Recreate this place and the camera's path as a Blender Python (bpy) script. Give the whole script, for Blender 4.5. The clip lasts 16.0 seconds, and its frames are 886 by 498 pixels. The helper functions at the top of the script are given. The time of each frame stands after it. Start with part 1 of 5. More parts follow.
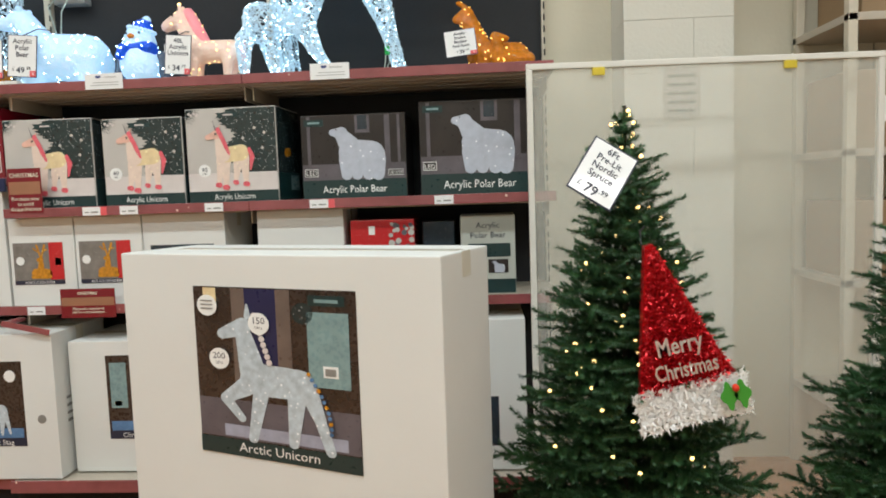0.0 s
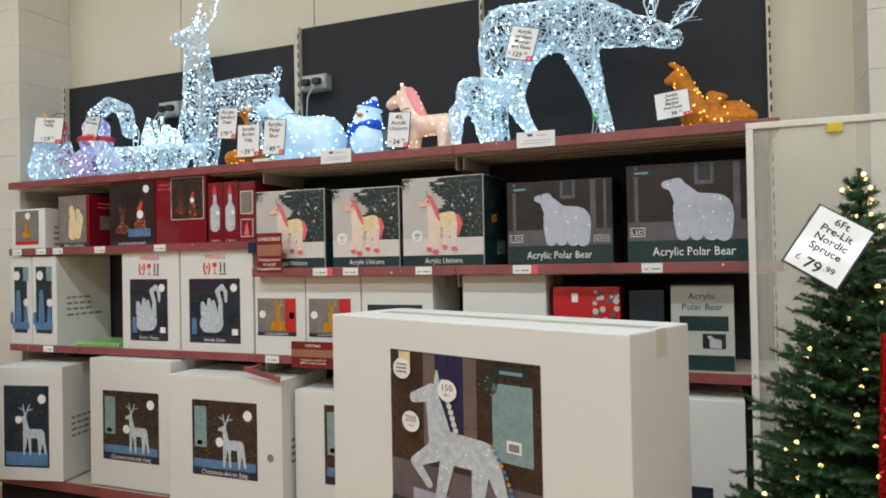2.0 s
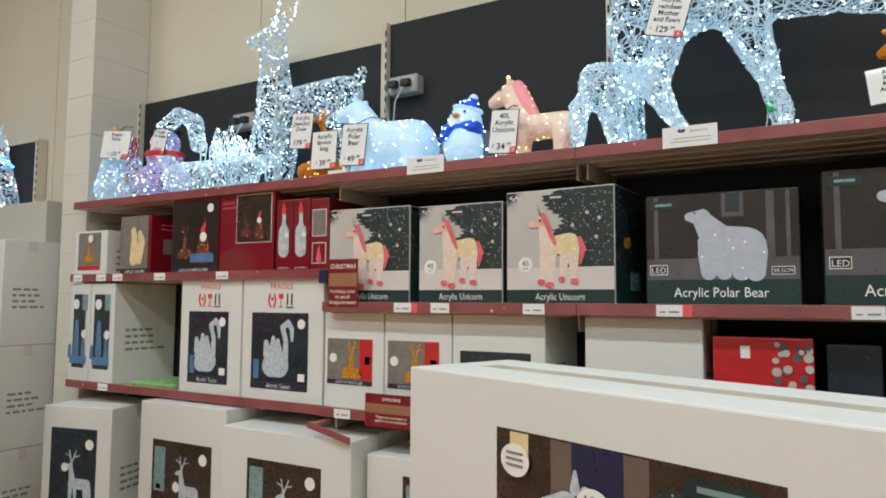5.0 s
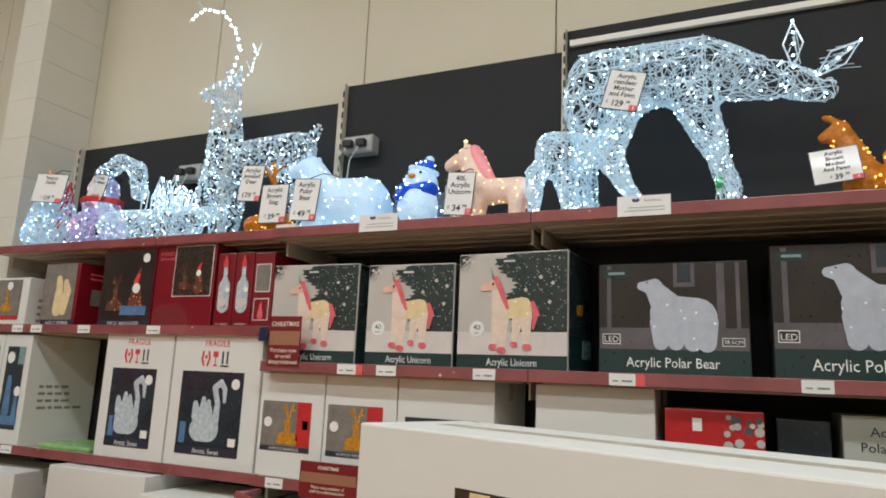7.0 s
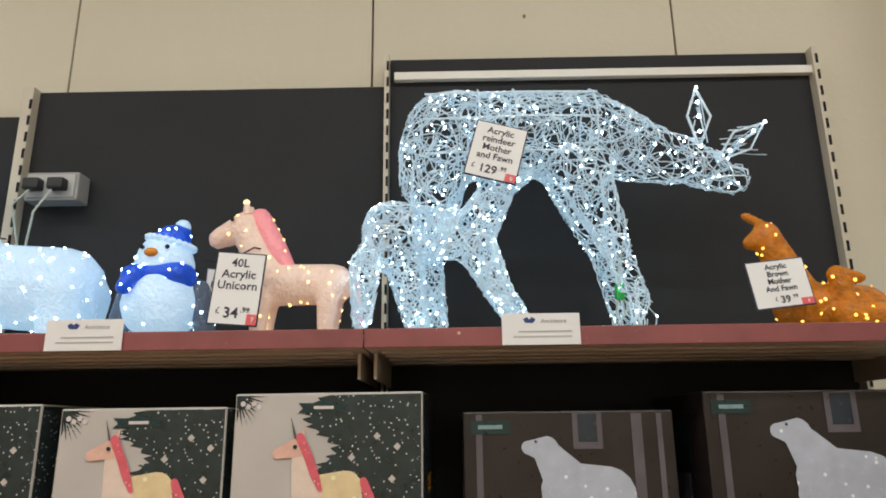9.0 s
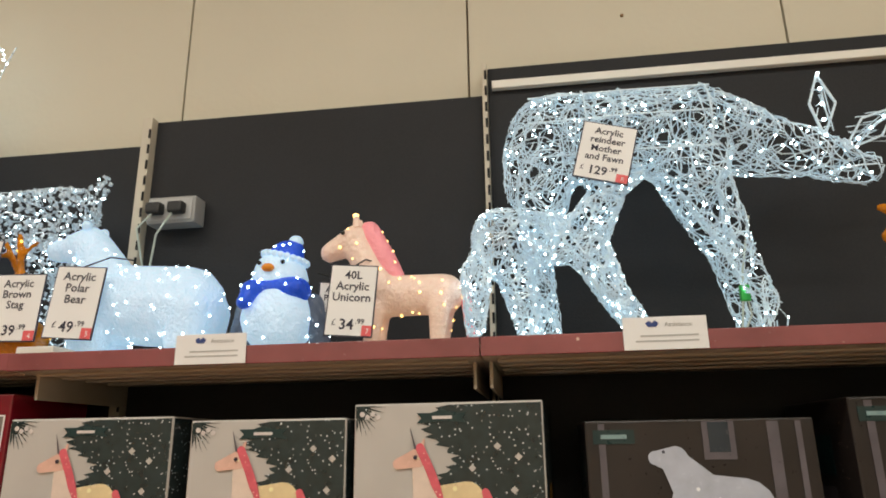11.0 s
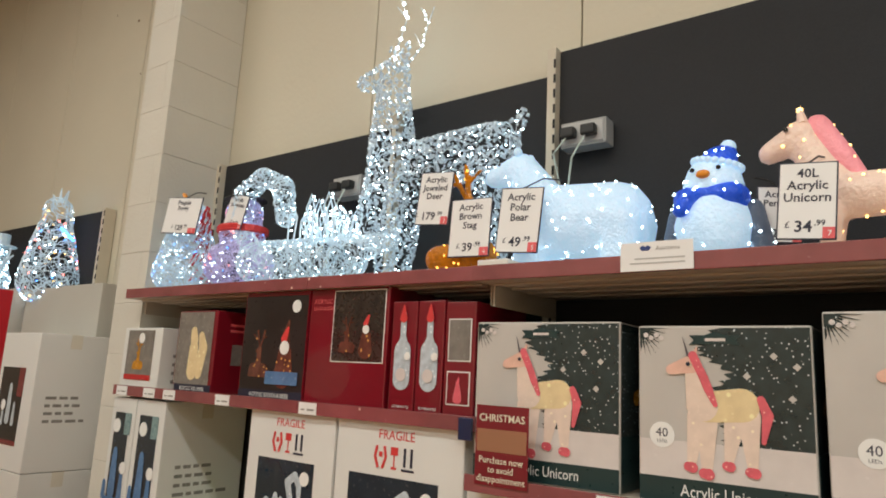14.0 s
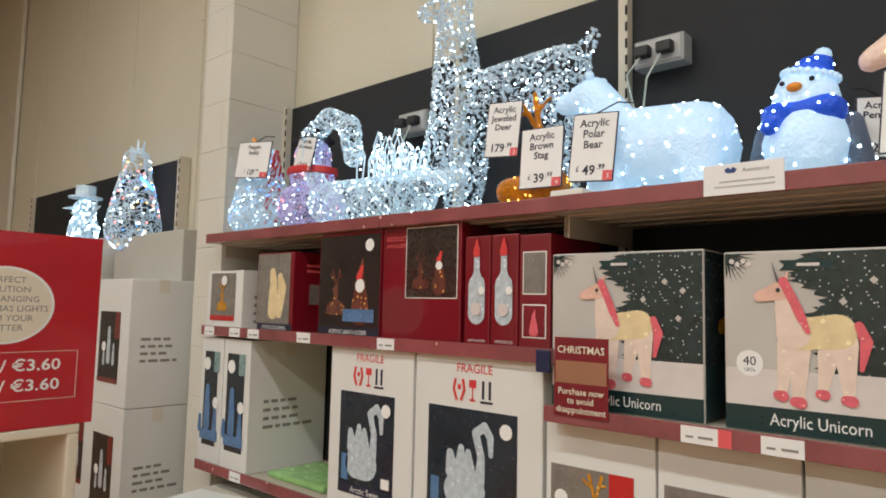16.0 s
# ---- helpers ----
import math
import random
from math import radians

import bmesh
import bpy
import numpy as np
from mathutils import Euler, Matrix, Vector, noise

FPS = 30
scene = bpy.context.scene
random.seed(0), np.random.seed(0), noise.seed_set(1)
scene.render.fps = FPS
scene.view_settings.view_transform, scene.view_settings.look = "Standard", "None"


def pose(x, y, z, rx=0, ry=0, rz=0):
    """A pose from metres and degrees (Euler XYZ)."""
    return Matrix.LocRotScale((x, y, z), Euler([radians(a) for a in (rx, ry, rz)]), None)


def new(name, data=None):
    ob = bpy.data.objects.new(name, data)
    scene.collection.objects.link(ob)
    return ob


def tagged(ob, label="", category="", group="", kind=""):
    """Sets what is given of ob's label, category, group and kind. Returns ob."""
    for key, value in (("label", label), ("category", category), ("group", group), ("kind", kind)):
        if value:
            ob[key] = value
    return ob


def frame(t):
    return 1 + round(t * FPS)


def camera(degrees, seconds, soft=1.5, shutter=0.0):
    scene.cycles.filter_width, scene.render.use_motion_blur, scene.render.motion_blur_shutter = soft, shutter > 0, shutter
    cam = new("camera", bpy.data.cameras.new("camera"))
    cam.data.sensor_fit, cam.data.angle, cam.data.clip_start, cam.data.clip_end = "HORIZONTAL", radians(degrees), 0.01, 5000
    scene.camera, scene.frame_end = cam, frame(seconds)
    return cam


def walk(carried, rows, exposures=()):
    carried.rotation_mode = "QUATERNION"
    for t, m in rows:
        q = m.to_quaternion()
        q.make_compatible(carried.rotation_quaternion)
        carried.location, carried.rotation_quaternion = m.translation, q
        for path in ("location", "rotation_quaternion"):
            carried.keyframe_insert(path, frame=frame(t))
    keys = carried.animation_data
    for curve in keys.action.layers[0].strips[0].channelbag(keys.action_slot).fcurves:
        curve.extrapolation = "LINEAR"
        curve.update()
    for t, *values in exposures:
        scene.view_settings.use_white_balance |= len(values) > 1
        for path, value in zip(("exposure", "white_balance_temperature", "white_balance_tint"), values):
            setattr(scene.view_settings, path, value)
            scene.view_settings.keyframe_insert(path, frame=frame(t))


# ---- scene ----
from mathutils.bvhtree import BVHTree

# ---- camera ----
cam = camera(66.3, 16.0, soft=1.85, shutter=0.0)
PATH = [
    (0.0, 0.925, -2.660, 1.265, 85.26, 1.93, 3.24),
    (0.5, 0.932, -2.645, 1.267, 88.46, 2.66, 9.98),
    (1.0, 0.942, -2.630, 1.270, 90.00, 2.25, 13.73),
    (1.5, 0.956, -2.611, 1.273, 90.58, 1.33, 17.69),
    (2.0, 0.993, -2.619, 1.290, 90.75, 1.11, 21.82),
    (2.5, 0.916, -2.536, 1.281, 91.15, 0.68, 23.36),
    (3.0, 0.790, -2.402, 1.257, 91.65, 0.01, 23.59),
    (3.5, 0.738, -2.341, 1.261, 91.83, -0.28, 23.86),
    (4.0, 0.708, -2.219, 1.271, 92.10, -0.16, 28.48),
    (6.5, 0.666, -2.027, 1.229, 99.07, -1.46, 29.46),
    (7.0, 0.624, -2.031, 1.218, 100.87, -2.37, 24.10),
    (7.5, 0.532, -1.982, 1.218, 102.63, -1.67, 17.78),
    (8.0, 0.272, -1.477, 1.447, 101.21, 0.24, 7.07),
    (8.5, 0.188, -1.343, 1.566, 103.53, 0.66, 0.81),
    (10.8, 0.134, -1.326, 1.555, 105.98, 1.44, 4.68),
    (11.0, 0.114, -1.324, 1.553, 106.13, 0.81, 8.16),
    (11.5, 0.100, -1.343, 1.552, 105.79, -0.52, 15.64),
    (12.0, 0.044, -1.337, 1.545, 105.50, -1.22, 21.52),
    (12.5, 0.019, -1.334, 1.531, 105.05, -1.78, 26.43),
    (13.0, -0.025, -1.360, 1.525, 103.95, -1.95, 29.82),
    (13.5, -0.059, -1.373, 1.514, 102.39, -2.34, 33.12),
    (14.0, -0.079, -1.389, 1.481, 100.63, -2.80, 36.23),
    (14.5, -0.091, -1.384, 1.481, 97.95, -2.50, 38.30),
    (15.0, -0.096, -1.382, 1.481, 96.07, -2.13, 39.79),
    (15.5, -0.099, -1.382, 1.481, 95.50, -1.67, 41.10),
    (16.0, -0.103, -1.379, 1.482, 94.93, -1.30, 42.13),
]
EXPOSURES = [(0.0, -0.20, 6100, 6), (1.0, -0.32, 6050, 7), (4.2, -0.39, 6050, 7), (7.5, -0.48, 6300, 9), (8.5, -0.48, 6400, 10), (12.0, -0.50, 7250, 12), (16.0, -0.40, 6550, 11)]
walk(cam, [(t, pose(x, y, z, rx, ry, rz)) for t, x, y, z, rx, ry, rz in PATH], EXPOSURES)

# ---- light ----
world = bpy.data.worlds.new("shop_air")
world.use_nodes = True
world.node_tree.nodes["Background"].inputs[0].default_value = (0.9, 0.95, 1.0, 1)
world.node_tree.nodes["Background"].inputs[1].default_value = 0.12
scene.world = world
LAMP_POWER = 47.0
LAMP_COLOUR = (0.96, 1.0, 0.98)
LAMP_ROWS = [(x, y) for x in (-3.9, -1.5, 0.9, 3.3) for y in (-2.15, -4.4)]
for lx, ly in LAMP_ROWS:
    lamp = bpy.data.lights.new("tube_light", "AREA")
    lamp.shape, lamp.size, lamp.size_y, lamp.energy, lamp.color = "RECTANGLE", 1.5, 0.22, LAMP_POWER, LAMP_COLOUR
    new("tube_light", lamp).matrix_world = pose(lx, ly, 4.32)


# ---- materials ----
def mat(name, colour, rough=0.5, metal=0.0, var=0.12, scale=6.0, bump=0.0, bscale=80.0, glow=0.0, glow_colour=None, trans=0.0, alpha=1.0, coat=0.0, dots=None):
    """A procedural surface: colour with two scales of variation, fine relief, optional light dots (scale, size, colour)."""
    m = bpy.data.materials.new(name)
    m.use_nodes = True
    nt = m.node_tree
    n, l = nt.nodes, nt.links
    b = n["Principled BSDF"]
    co = n.new("ShaderNodeTexCoord")
    big = n.new("ShaderNodeTexNoise")
    big.inputs["Scale"].default_value, big.inputs["Detail"].default_value = scale, 6
    l.new(co.outputs["Object"], big.inputs["Vector"])
    mix = n.new("ShaderNodeMixRGB")
    c = colour
    mix.inputs[1].default_value = (*[v * (1 - var) for v in c], 1)
    mix.inputs[2].default_value = (*[min(1, v * (1 + var)) for v in c], 1)
    l.new(big.outputs["Fac"], mix.inputs[0])
    out = mix.outputs[0]
    if dots:
        vor = n.new("ShaderNodeTexVoronoi")
        vor.inputs["Scale"].default_value = dots[0]
        l.new(co.outputs["Object"], vor.inputs["Vector"])
        ramp = n.new("ShaderNodeValToRGB")
        ramp.color_ramp.elements[0].position, ramp.color_ramp.elements[0].color = dots[1] * 0.6, (1, 1, 1, 1)
        ramp.color_ramp.elements[1].position, ramp.color_ramp.elements[1].color = dots[1], (0, 0, 0, 1)
        l.new(vor.outputs["Distance"], ramp.inputs[0])
        dm = n.new("ShaderNodeMixRGB")
        l.new(ramp.outputs[0], dm.inputs[0])
        l.new(out, dm.inputs[1])
        dm.inputs[2].default_value = (*dots[2], 1)
        out = dm.outputs[0]
    l.new(out, b.inputs["Base Color"])
    fine = n.new("ShaderNodeTexNoise")
    fine.inputs["Scale"].default_value, fine.inputs["Detail"].default_value = bscale, 4
    l.new(co.outputs["Object"], fine.inputs["Vector"])
    rr = n.new("ShaderNodeMapRange")
    rr.inputs[3].default_value, rr.inputs[4].default_value = max(0.02, rough - 0.08), min(1, rough + 0.08)
    l.new(fine.outputs["Fac"], rr.inputs[0])
    l.new(rr.outputs[0], b.inputs["Roughness"])
    if bump:
        bp = n.new("ShaderNodeBump")
        bp.inputs["Strength"].default_value, bp.inputs["Distance"].default_value = bump, 0.01
        l.new(fine.outputs["Fac"], bp.inputs["Height"])
        l.new(bp.outputs[0], b.inputs["Normal"])
    b.inputs["Metallic"].default_value = metal
    b.inputs["Transmission Weight"].default_value = trans
    b.inputs["Alpha"].default_value = alpha
    b.inputs["Coat Weight"].default_value = coat
    if glow:
        b.inputs["Emission Color"].default_value = (*(glow_colour or colour), 1)
        b.inputs["Emission Strength"].default_value = glow
    return m


# broad mottling puts both smudges and uneven warm light into the wall colour
CREAM = mat("cream_wall_paint", (0.65, 0.605, 0.485), 0.7, var=0.11, scale=0.9, bump=0.12, bscale=45)
CREAM_BLOCK = mat("painted_blockwork", (0.68, 0.655, 0.58), 0.75, var=0.07, scale=2.5, bump=0.2, bscale=70)
SEAM = mat("brown_joint", (0.26, 0.17, 0.09), 0.8, var=0.3, scale=14)
CEIL = mat("ceiling_paint", (0.55, 0.55, 0.52), 0.8, var=0.06)
FLOOR = mat("orange_floor", (0.42, 0.19, 0.07), 0.35, var=0.12, scale=3.0, bump=0.03)
BLACK = mat("black_back_panel", (0.013, 0.014, 0.017), 0.75, var=0.35, scale=4.0, bump=0.1, bscale=220)
STEEL = mat("beige_shelf_steel", (0.50, 0.44, 0.36), 0.45, var=0.06, bump=0.02)
POST = mat("upright_paint", (0.62, 0.56, 0.45), 0.5, var=0.08)
STRIP = mat("burgundy_price_strip", (0.27, 0.075, 0.08), 0.24, var=0.45, scale=7.0, coat=0.6, dots=(15.0, 0.085, (0.9, 0.6, 0.5)))
# near-black standing in for the shade in post slots and under the base deck
RECESS_SHADE = mat("recess_shadow_black", (0.01, 0.01, 0.01), 0.9)
WHITE_CARD = mat("white_carton", (0.75, 0.755, 0.73), 0.62, var=0.05, scale=3.0, bump=0.06, bscale=25)
GREY_CARD = mat("grey_carton_side", (0.52, 0.50, 0.45), 0.7, var=0.06, scale=3.0, bump=0.06, bscale=25)
TAPE = mat("clear_packing_tape", (0.72, 0.68, 0.58), 0.18, var=0.05)
PAPER = mat("white_ticket_paper", (0.86, 0.86, 0.86), 0.4, var=0.03, coat=0.3)
INK = mat("dark_navy_ink", (0.02, 0.022, 0.045), 0.5)
RED_INK = mat("red_ink", (0.70, 0.05, 0.05), 0.5)
RED_LABEL = mat("red_ticket_corner", (0.80, 0.12, 0.13), 0.45)
WHITE_INK = mat("white_ink", (0.88, 0.88, 0.86), 0.45, var=0.03)
GREY_INK = mat("grey_ink", (0.25, 0.24, 0.22), 0.6)
P_GREY = mat("printed_winter_sky", (0.56, 0.53, 0.50), 0.22, var=0.2, scale=5.0, coat=0.5)
P_TREE = mat("printed_fir_tree", (0.016, 0.030, 0.032), 0.22, var=0.85, scale=34.0, coat=0.5, dots=(100.0, 0.2, (0.62, 0.68, 0.72)))
P_SNOW = mat("printed_snow", (0.72, 0.66, 0.64), 0.24, var=0.15, scale=14.0, coat=0.5)
P_GREEN = mat("printed_dark_green_band", (0.010, 0.036, 0.038), 0.3, var=0.15, coat=0.2)
P_DUSK = mat("printed_dusk_porch", (0.026, 0.020, 0.019), 0.3, var=0.9, scale=6.0)
P_DRIFT = mat("printed_dusk_snow", (0.12, 0.105, 0.12), 0.3, var=0.6, scale=11.0)
P_NIGHT = mat("printed_night_blue", (0.016, 0.028, 0.042), 0.25, var=0.8, scale=10.0, coat=0.5)
P_BRICK = mat("printed_brick_doorway", (0.034, 0.023, 0.019), 0.28, var=0.9, scale=16.0, coat=0.5)
P_BLUE = mat("printed_blue_glow", (0.10, 0.22, 0.42), 0.25, var=0.5, scale=18.0, coat=0.5)
P_TEAL = mat("printed_teal_panel", (0.22, 0.34, 0.35), 0.28, var=0.3, scale=26.0, coat=0.4)
P_ICE = mat("printed_ice_figure", (0.52, 0.60, 0.66), 0.25, var=0.45, scale=55.0, coat=0.5, dots=(60.0, 0.2, (0.95, 0.97, 1)))
P_BEAR = mat("printed_bear_figure", (0.50, 0.53, 0.62), 0.25, var=0.2, scale=30.0, coat=0.5, dots=(34.0, 0.16, (0.96, 0.97, 1)))
P_CREAM = mat("printed_warm_figure", (0.88, 0.66, 0.38), 0.25, var=0.25, scale=24.0, coat=0.5, dots=(46.0, 0.26, (1, 0.90, 0.55)))
P_LEG = mat("printed_blush_limb", (0.84, 0.67, 0.57), 0.25, var=0.2, scale=30.0, coat=0.5, dots=(42.0, 0.16, (1, 0.86, 0.66)))
P_PINK = mat("printed_pink_mane", (0.80, 0.13, 0.17), 0.25, var=0.35, scale=40.0, coat=0.5, dots=(70.0, 0.16, (1, 0.5, 0.45)))
P_PEACH = mat("printed_peach_head", (0.84, 0.50, 0.40), 0.25, var=0.25, scale=26.0, coat=0.5, dots=(60.0, 0.2, (1, 0.85, 0.6)))
P_ORANGE = mat("printed_orange_figure", (0.66, 0.24, 0.015), 0.25, var=0.8, scale=70.0, coat=0.5, dots=(60.0, 0.2, (1, 0.75, 0.2)))
P_RED = mat("printed_red_card", (0.20, 0.008, 0.018), 0.22, var=0.35, scale=4.0, coat=0.6)
P_REDB = mat("printed_bright_red_card", (0.55, 0.02, 0.025), 0.25, var=0.2, scale=5.0, coat=0.5)
P_SCENE = mat("printed_santa_scene", (0.14, 0.05, 0.035), 0.2, var=0.9, scale=26.0, coat=0.5, dots=(50.0, 0.22, (0.9, 0.45, 0.12)))
P_WALLPIC = mat("printed_stone_wall", (0.22, 0.20, 0.18), 0.25, var=0.5, scale=24.0, coat=0.5)
SIGN_RED = mat("red_sign_board", (0.52, 0.012, 0.022), 0.35, var=0.25, scale=3.0, coat=0.3, dots=(9.0, 0.05, (0.95, 0.6, 0.5)))
SIGN_CREAM = mat("sign_disc_cream", (0.80, 0.74, 0.60), 0.45, var=0.04)
SIGN_TAN = mat("bronze_notice_print", (0.34, 0.16, 0.09), 0.4, var=0.2)
# strands and jewels get a weak glow standing in for light from their LEDs
WIRE_ICE = mat("lit_acrylic_strand", (0.66, 0.75, 0.84), 0.15, var=0.3, scale=30.0, glow=0.24, glow_colour=(0.42, 0.74, 1.0))
JEWEL = mat("silver_jewel_strand", (0.60, 0.67, 0.74), 0.28, metal=0.45, var=0.4, scale=60.0, glow=0.19, glow_colour=(0.52, 0.80, 1.0))
WIRE_LILAC = mat("lilac_acrylic_strand", (0.62, 0.58, 0.86), 0.2, var=0.3, scale=20.0, glow=0.14, glow_colour=(0.55, 0.55, 1.0))
LED_ICE = mat("ice_white_led", (0.9, 0.95, 1), 0.3, glow=13.0, glow_colour=(0.60, 0.85, 1.0))
LED_WARM = mat("warm_led", (1, 0.8, 0.4), 0.3, glow=4.5, glow_colour=(1.0, 0.60, 0.20))
LED_AMBER = mat("amber_led", (1, 0.6, 0.1), 0.3, glow=5.0, glow_colour=(1.0, 0.55, 0.08))
LED_BLUE = mat("blue_led", (0.1, 0.3, 1), 0.3, glow=7.0, glow_colour=(0.05, 0.28, 1.0))
LED_RED = mat("red_led", (1, 0.2, 0.2), 0.3, glow=5.0, glow_colour=(1.0, 0.22, 0.18))
# acrylic skins emit a little themselves, in place of LED light scattering inside
ACR_ICE = mat("frosted_ice_acrylic", (0.58, 0.70, 0.84), 0.25, var=0.25, scale=34.0, bump=0.7, bscale=120, glow=0.66, glow_colour=(0.40, 0.70, 1.0))
ACR_PEACH = mat("frosted_peach_acrylic", (0.78, 0.62, 0.53), 0.3, var=0.25, scale=40.0, bump=0.5, bscale=110, glow=0.24, glow_colour=(1.0, 0.58, 0.42))
ACR_PINK = mat("frosted_pink_acrylic", (0.88, 0.34, 0.38), 0.3, var=0.12, scale=40.0, bump=0.5, bscale=110, glow=0.26, glow_colour=(1.0, 0.25, 0.3))
ACR_BLUE = mat("blue_scarf_acrylic", (0.01, 0.09, 0.75), 0.3, var=0.25, scale=40.0, bump=0.5, bscale=110, glow=0.16, glow_colour=(0.0, 0.12, 1.0))
ACR_CLEAR = mat("grey_clear_acrylic", (0.08, 0.11, 0.16), 0.2, var=0.2, scale=40.0, bump=0.5, bscale=110, glow=0.06, glow_colour=(0.4, 0.6, 1.0))
ACR_AMBER = mat("amber_acrylic", (0.58, 0.19, 0.008), 0.1, var=0.6, scale=45.0, bump=0.9, bscale=70, glow=0.03, glow_colour=(1.0, 0.36, 0.0))
EYE = mat("black_bead_eye", (0.01, 0.01, 0.012), 0.15)
BEAK = mat("orange_beak", (0.85, 0.30, 0.02), 0.4)
CABLE = mat("black_cable", (0.015, 0.015, 0.015), 0.5)
CLEAR_CABLE = mat("clear_green_cable", (0.55, 0.62, 0.55), 0.3)
GREEN_TAG = mat("green_plastic", (0.02, 0.45, 0.08), 0.4)
PLUG_GREY = mat("grey_socket_plastic", (0.35, 0.35, 0.34), 0.45)
NEEDLE = mat("dark_green_needles", (0.028, 0.082, 0.026), 0.5, var=0.7, scale=11.0)
BARK = mat("tree_pole_brown", (0.05, 0.04, 0.025), 0.8, var=0.3)
TINSEL = mat("red_tinsel_foil", (0.55, 0.006, 0.012), 0.28, metal=0.55, var=0.4, scale=40.0)
FLUFF = mat("white_tinsel_fluff", (0.93, 0.93, 0.92), 0.85, var=0.08)
HOLO = mat("holographic_letters", (0.75, 0.72, 0.78), 0.2, metal=0.7, var=0.3, scale=60.0)
LEAF = mat("holly_green_felt", (0.06, 0.32, 0.03), 0.6)
BERRY = mat("berry_red", (0.6, 0.03, 0.01), 0.4)
FRAME_WHITE = mat("white_painted_frame", (0.80, 0.77, 0.70), 0.4, var=0.04)
YELLOW = mat("yellow_clip", (0.72, 0.55, 0.04), 0.5)
LAMP_BODY = mat("lamp_housing_white", (0.7, 0.7, 0.68), 0.5)
LAMP_FACE = mat("lamp_diffuser", (0.9, 0.88, 0.8), 0.5, glow=4.0, glow_colour=(1, 0.93, 0.82))


def plastic_sheet():
    """Clear twin-wall plastic: mostly see-through with soft vertical ribs of gloss."""
    m = bpy.data.materials.new("clear_ribbed_plastic")
    m.use_nodes = True
    n, l = m.node_tree.nodes, m.node_tree.links
    b = n["Principled BSDF"]
    b.inputs["Base Color"].default_value = (0.85, 0.82, 0.72, 1)
    b.inputs["Roughness"].default_value = 0.12
    co, wave, bp = n.new("ShaderNodeTexCoord"), n.new("ShaderNodeTexWave"), n.new("ShaderNodeBump")
    wave.inputs["Scale"].default_value, wave.inputs["Distortion"].default_value = 26, 1.5
    l.new(co.outputs["Object"], wave.inputs["Vector"])
    bp.inputs["Strength"].default_value, bp.inputs["Distance"].default_value = 0.5, 0.004
    l.new(wave.outputs["Fac"], bp.inputs["Height"])
    l.new(bp.outputs[0], b.inputs["Normal"])
    b.inputs["Alpha"].default_value = 0.28
    return m


PLASTIC = plastic_sheet()


# ---- building helpers ----
def thing(name, label, category, m=None, group="", kind=""):
    ob = new(name)
    ob.empty_display_size = 0.05
    ob.matrix_world = m or Matrix()
    return tagged(ob, label, category, group, kind)


def mesh_of(bm, name, *materials):
    me = bpy.data.meshes.new(name)
    bm.normal_update()
    bm.to_mesh(me)
    bm.free()
    for m in materials:
        me.materials.append(m)
    return me


def part(name, bm, material, parent, label=""):
    me = bm if isinstance(bm, bpy.types.Mesh) else mesh_of(bm, name)
    if not me.materials:
        me.materials.append(material)
    ob = new(name, me)
    ob.parent = parent
    if label:
        ob["label"] = label
    return ob


def block(x0, y0, z0, x1, y1, z1, bevel=0.0, bm=None, m=None):
    """A box between two corners, with softened edges."""
    own = bmesh.new()
    bmesh.ops.create_cube(own, size=1)
    for v in own.verts:
        v.co = Vector(((x0 + x1) / 2 + v.co.x * (x1 - x0), (y0 + y1) / 2 + v.co.y * (y1 - y0), (z0 + z1) / 2 + v.co.z * (z1 - z0)))
    if bevel:
        bmesh.ops.bevel(own, geom=own.edges[:], offset=bevel, segments=2, affect="EDGES", profile=0.6)
    if m:
        own.transform(m)
    if bm is None:
        return own
    tmp = bpy.data.meshes.new("tmp")
    own.to_mesh(tmp)
    own.free()
    bm.from_mesh(tmp)
    bpy.data.meshes.remove(tmp)
    return bm


def shape(points, y, thick=0.0006):
    """A flat printed shape in the upright plane, seen from -y."""
    bm = bmesh.new()
    f = bm.faces.new([bm.verts.new((x, y, z)) for x, z in points])
    if f.calc_center_median().y is not None and f.normal.length == 0:
        f.normal_update()
    if f.normal.y > 0:
        f.normal_flip()
    r = bmesh.ops.extrude_face_region(bm, geom=[f])
    bmesh.ops.translate(bm, verts=[v for v in r["geom"] if isinstance(v, bmesh.types.BMVert)], vec=(0, -thick, 0))
    bmesh.ops.recalc_face_normals(bm, faces=bm.faces[:])
    return bm


def rect(x0, z0, x1, z1, y, thick=0.0006):
    return shape([(x0, z0), (x1, z0), (x1, z1), (x0, z1)], y, thick)


def disc(x, z, r, y, n=24, thick=0.0006):
    return shape([(x + r * math.cos(2 * math.pi * k / n), z + r * math.sin(2 * math.pi * k / n)) for k in range(n)], y, thick)


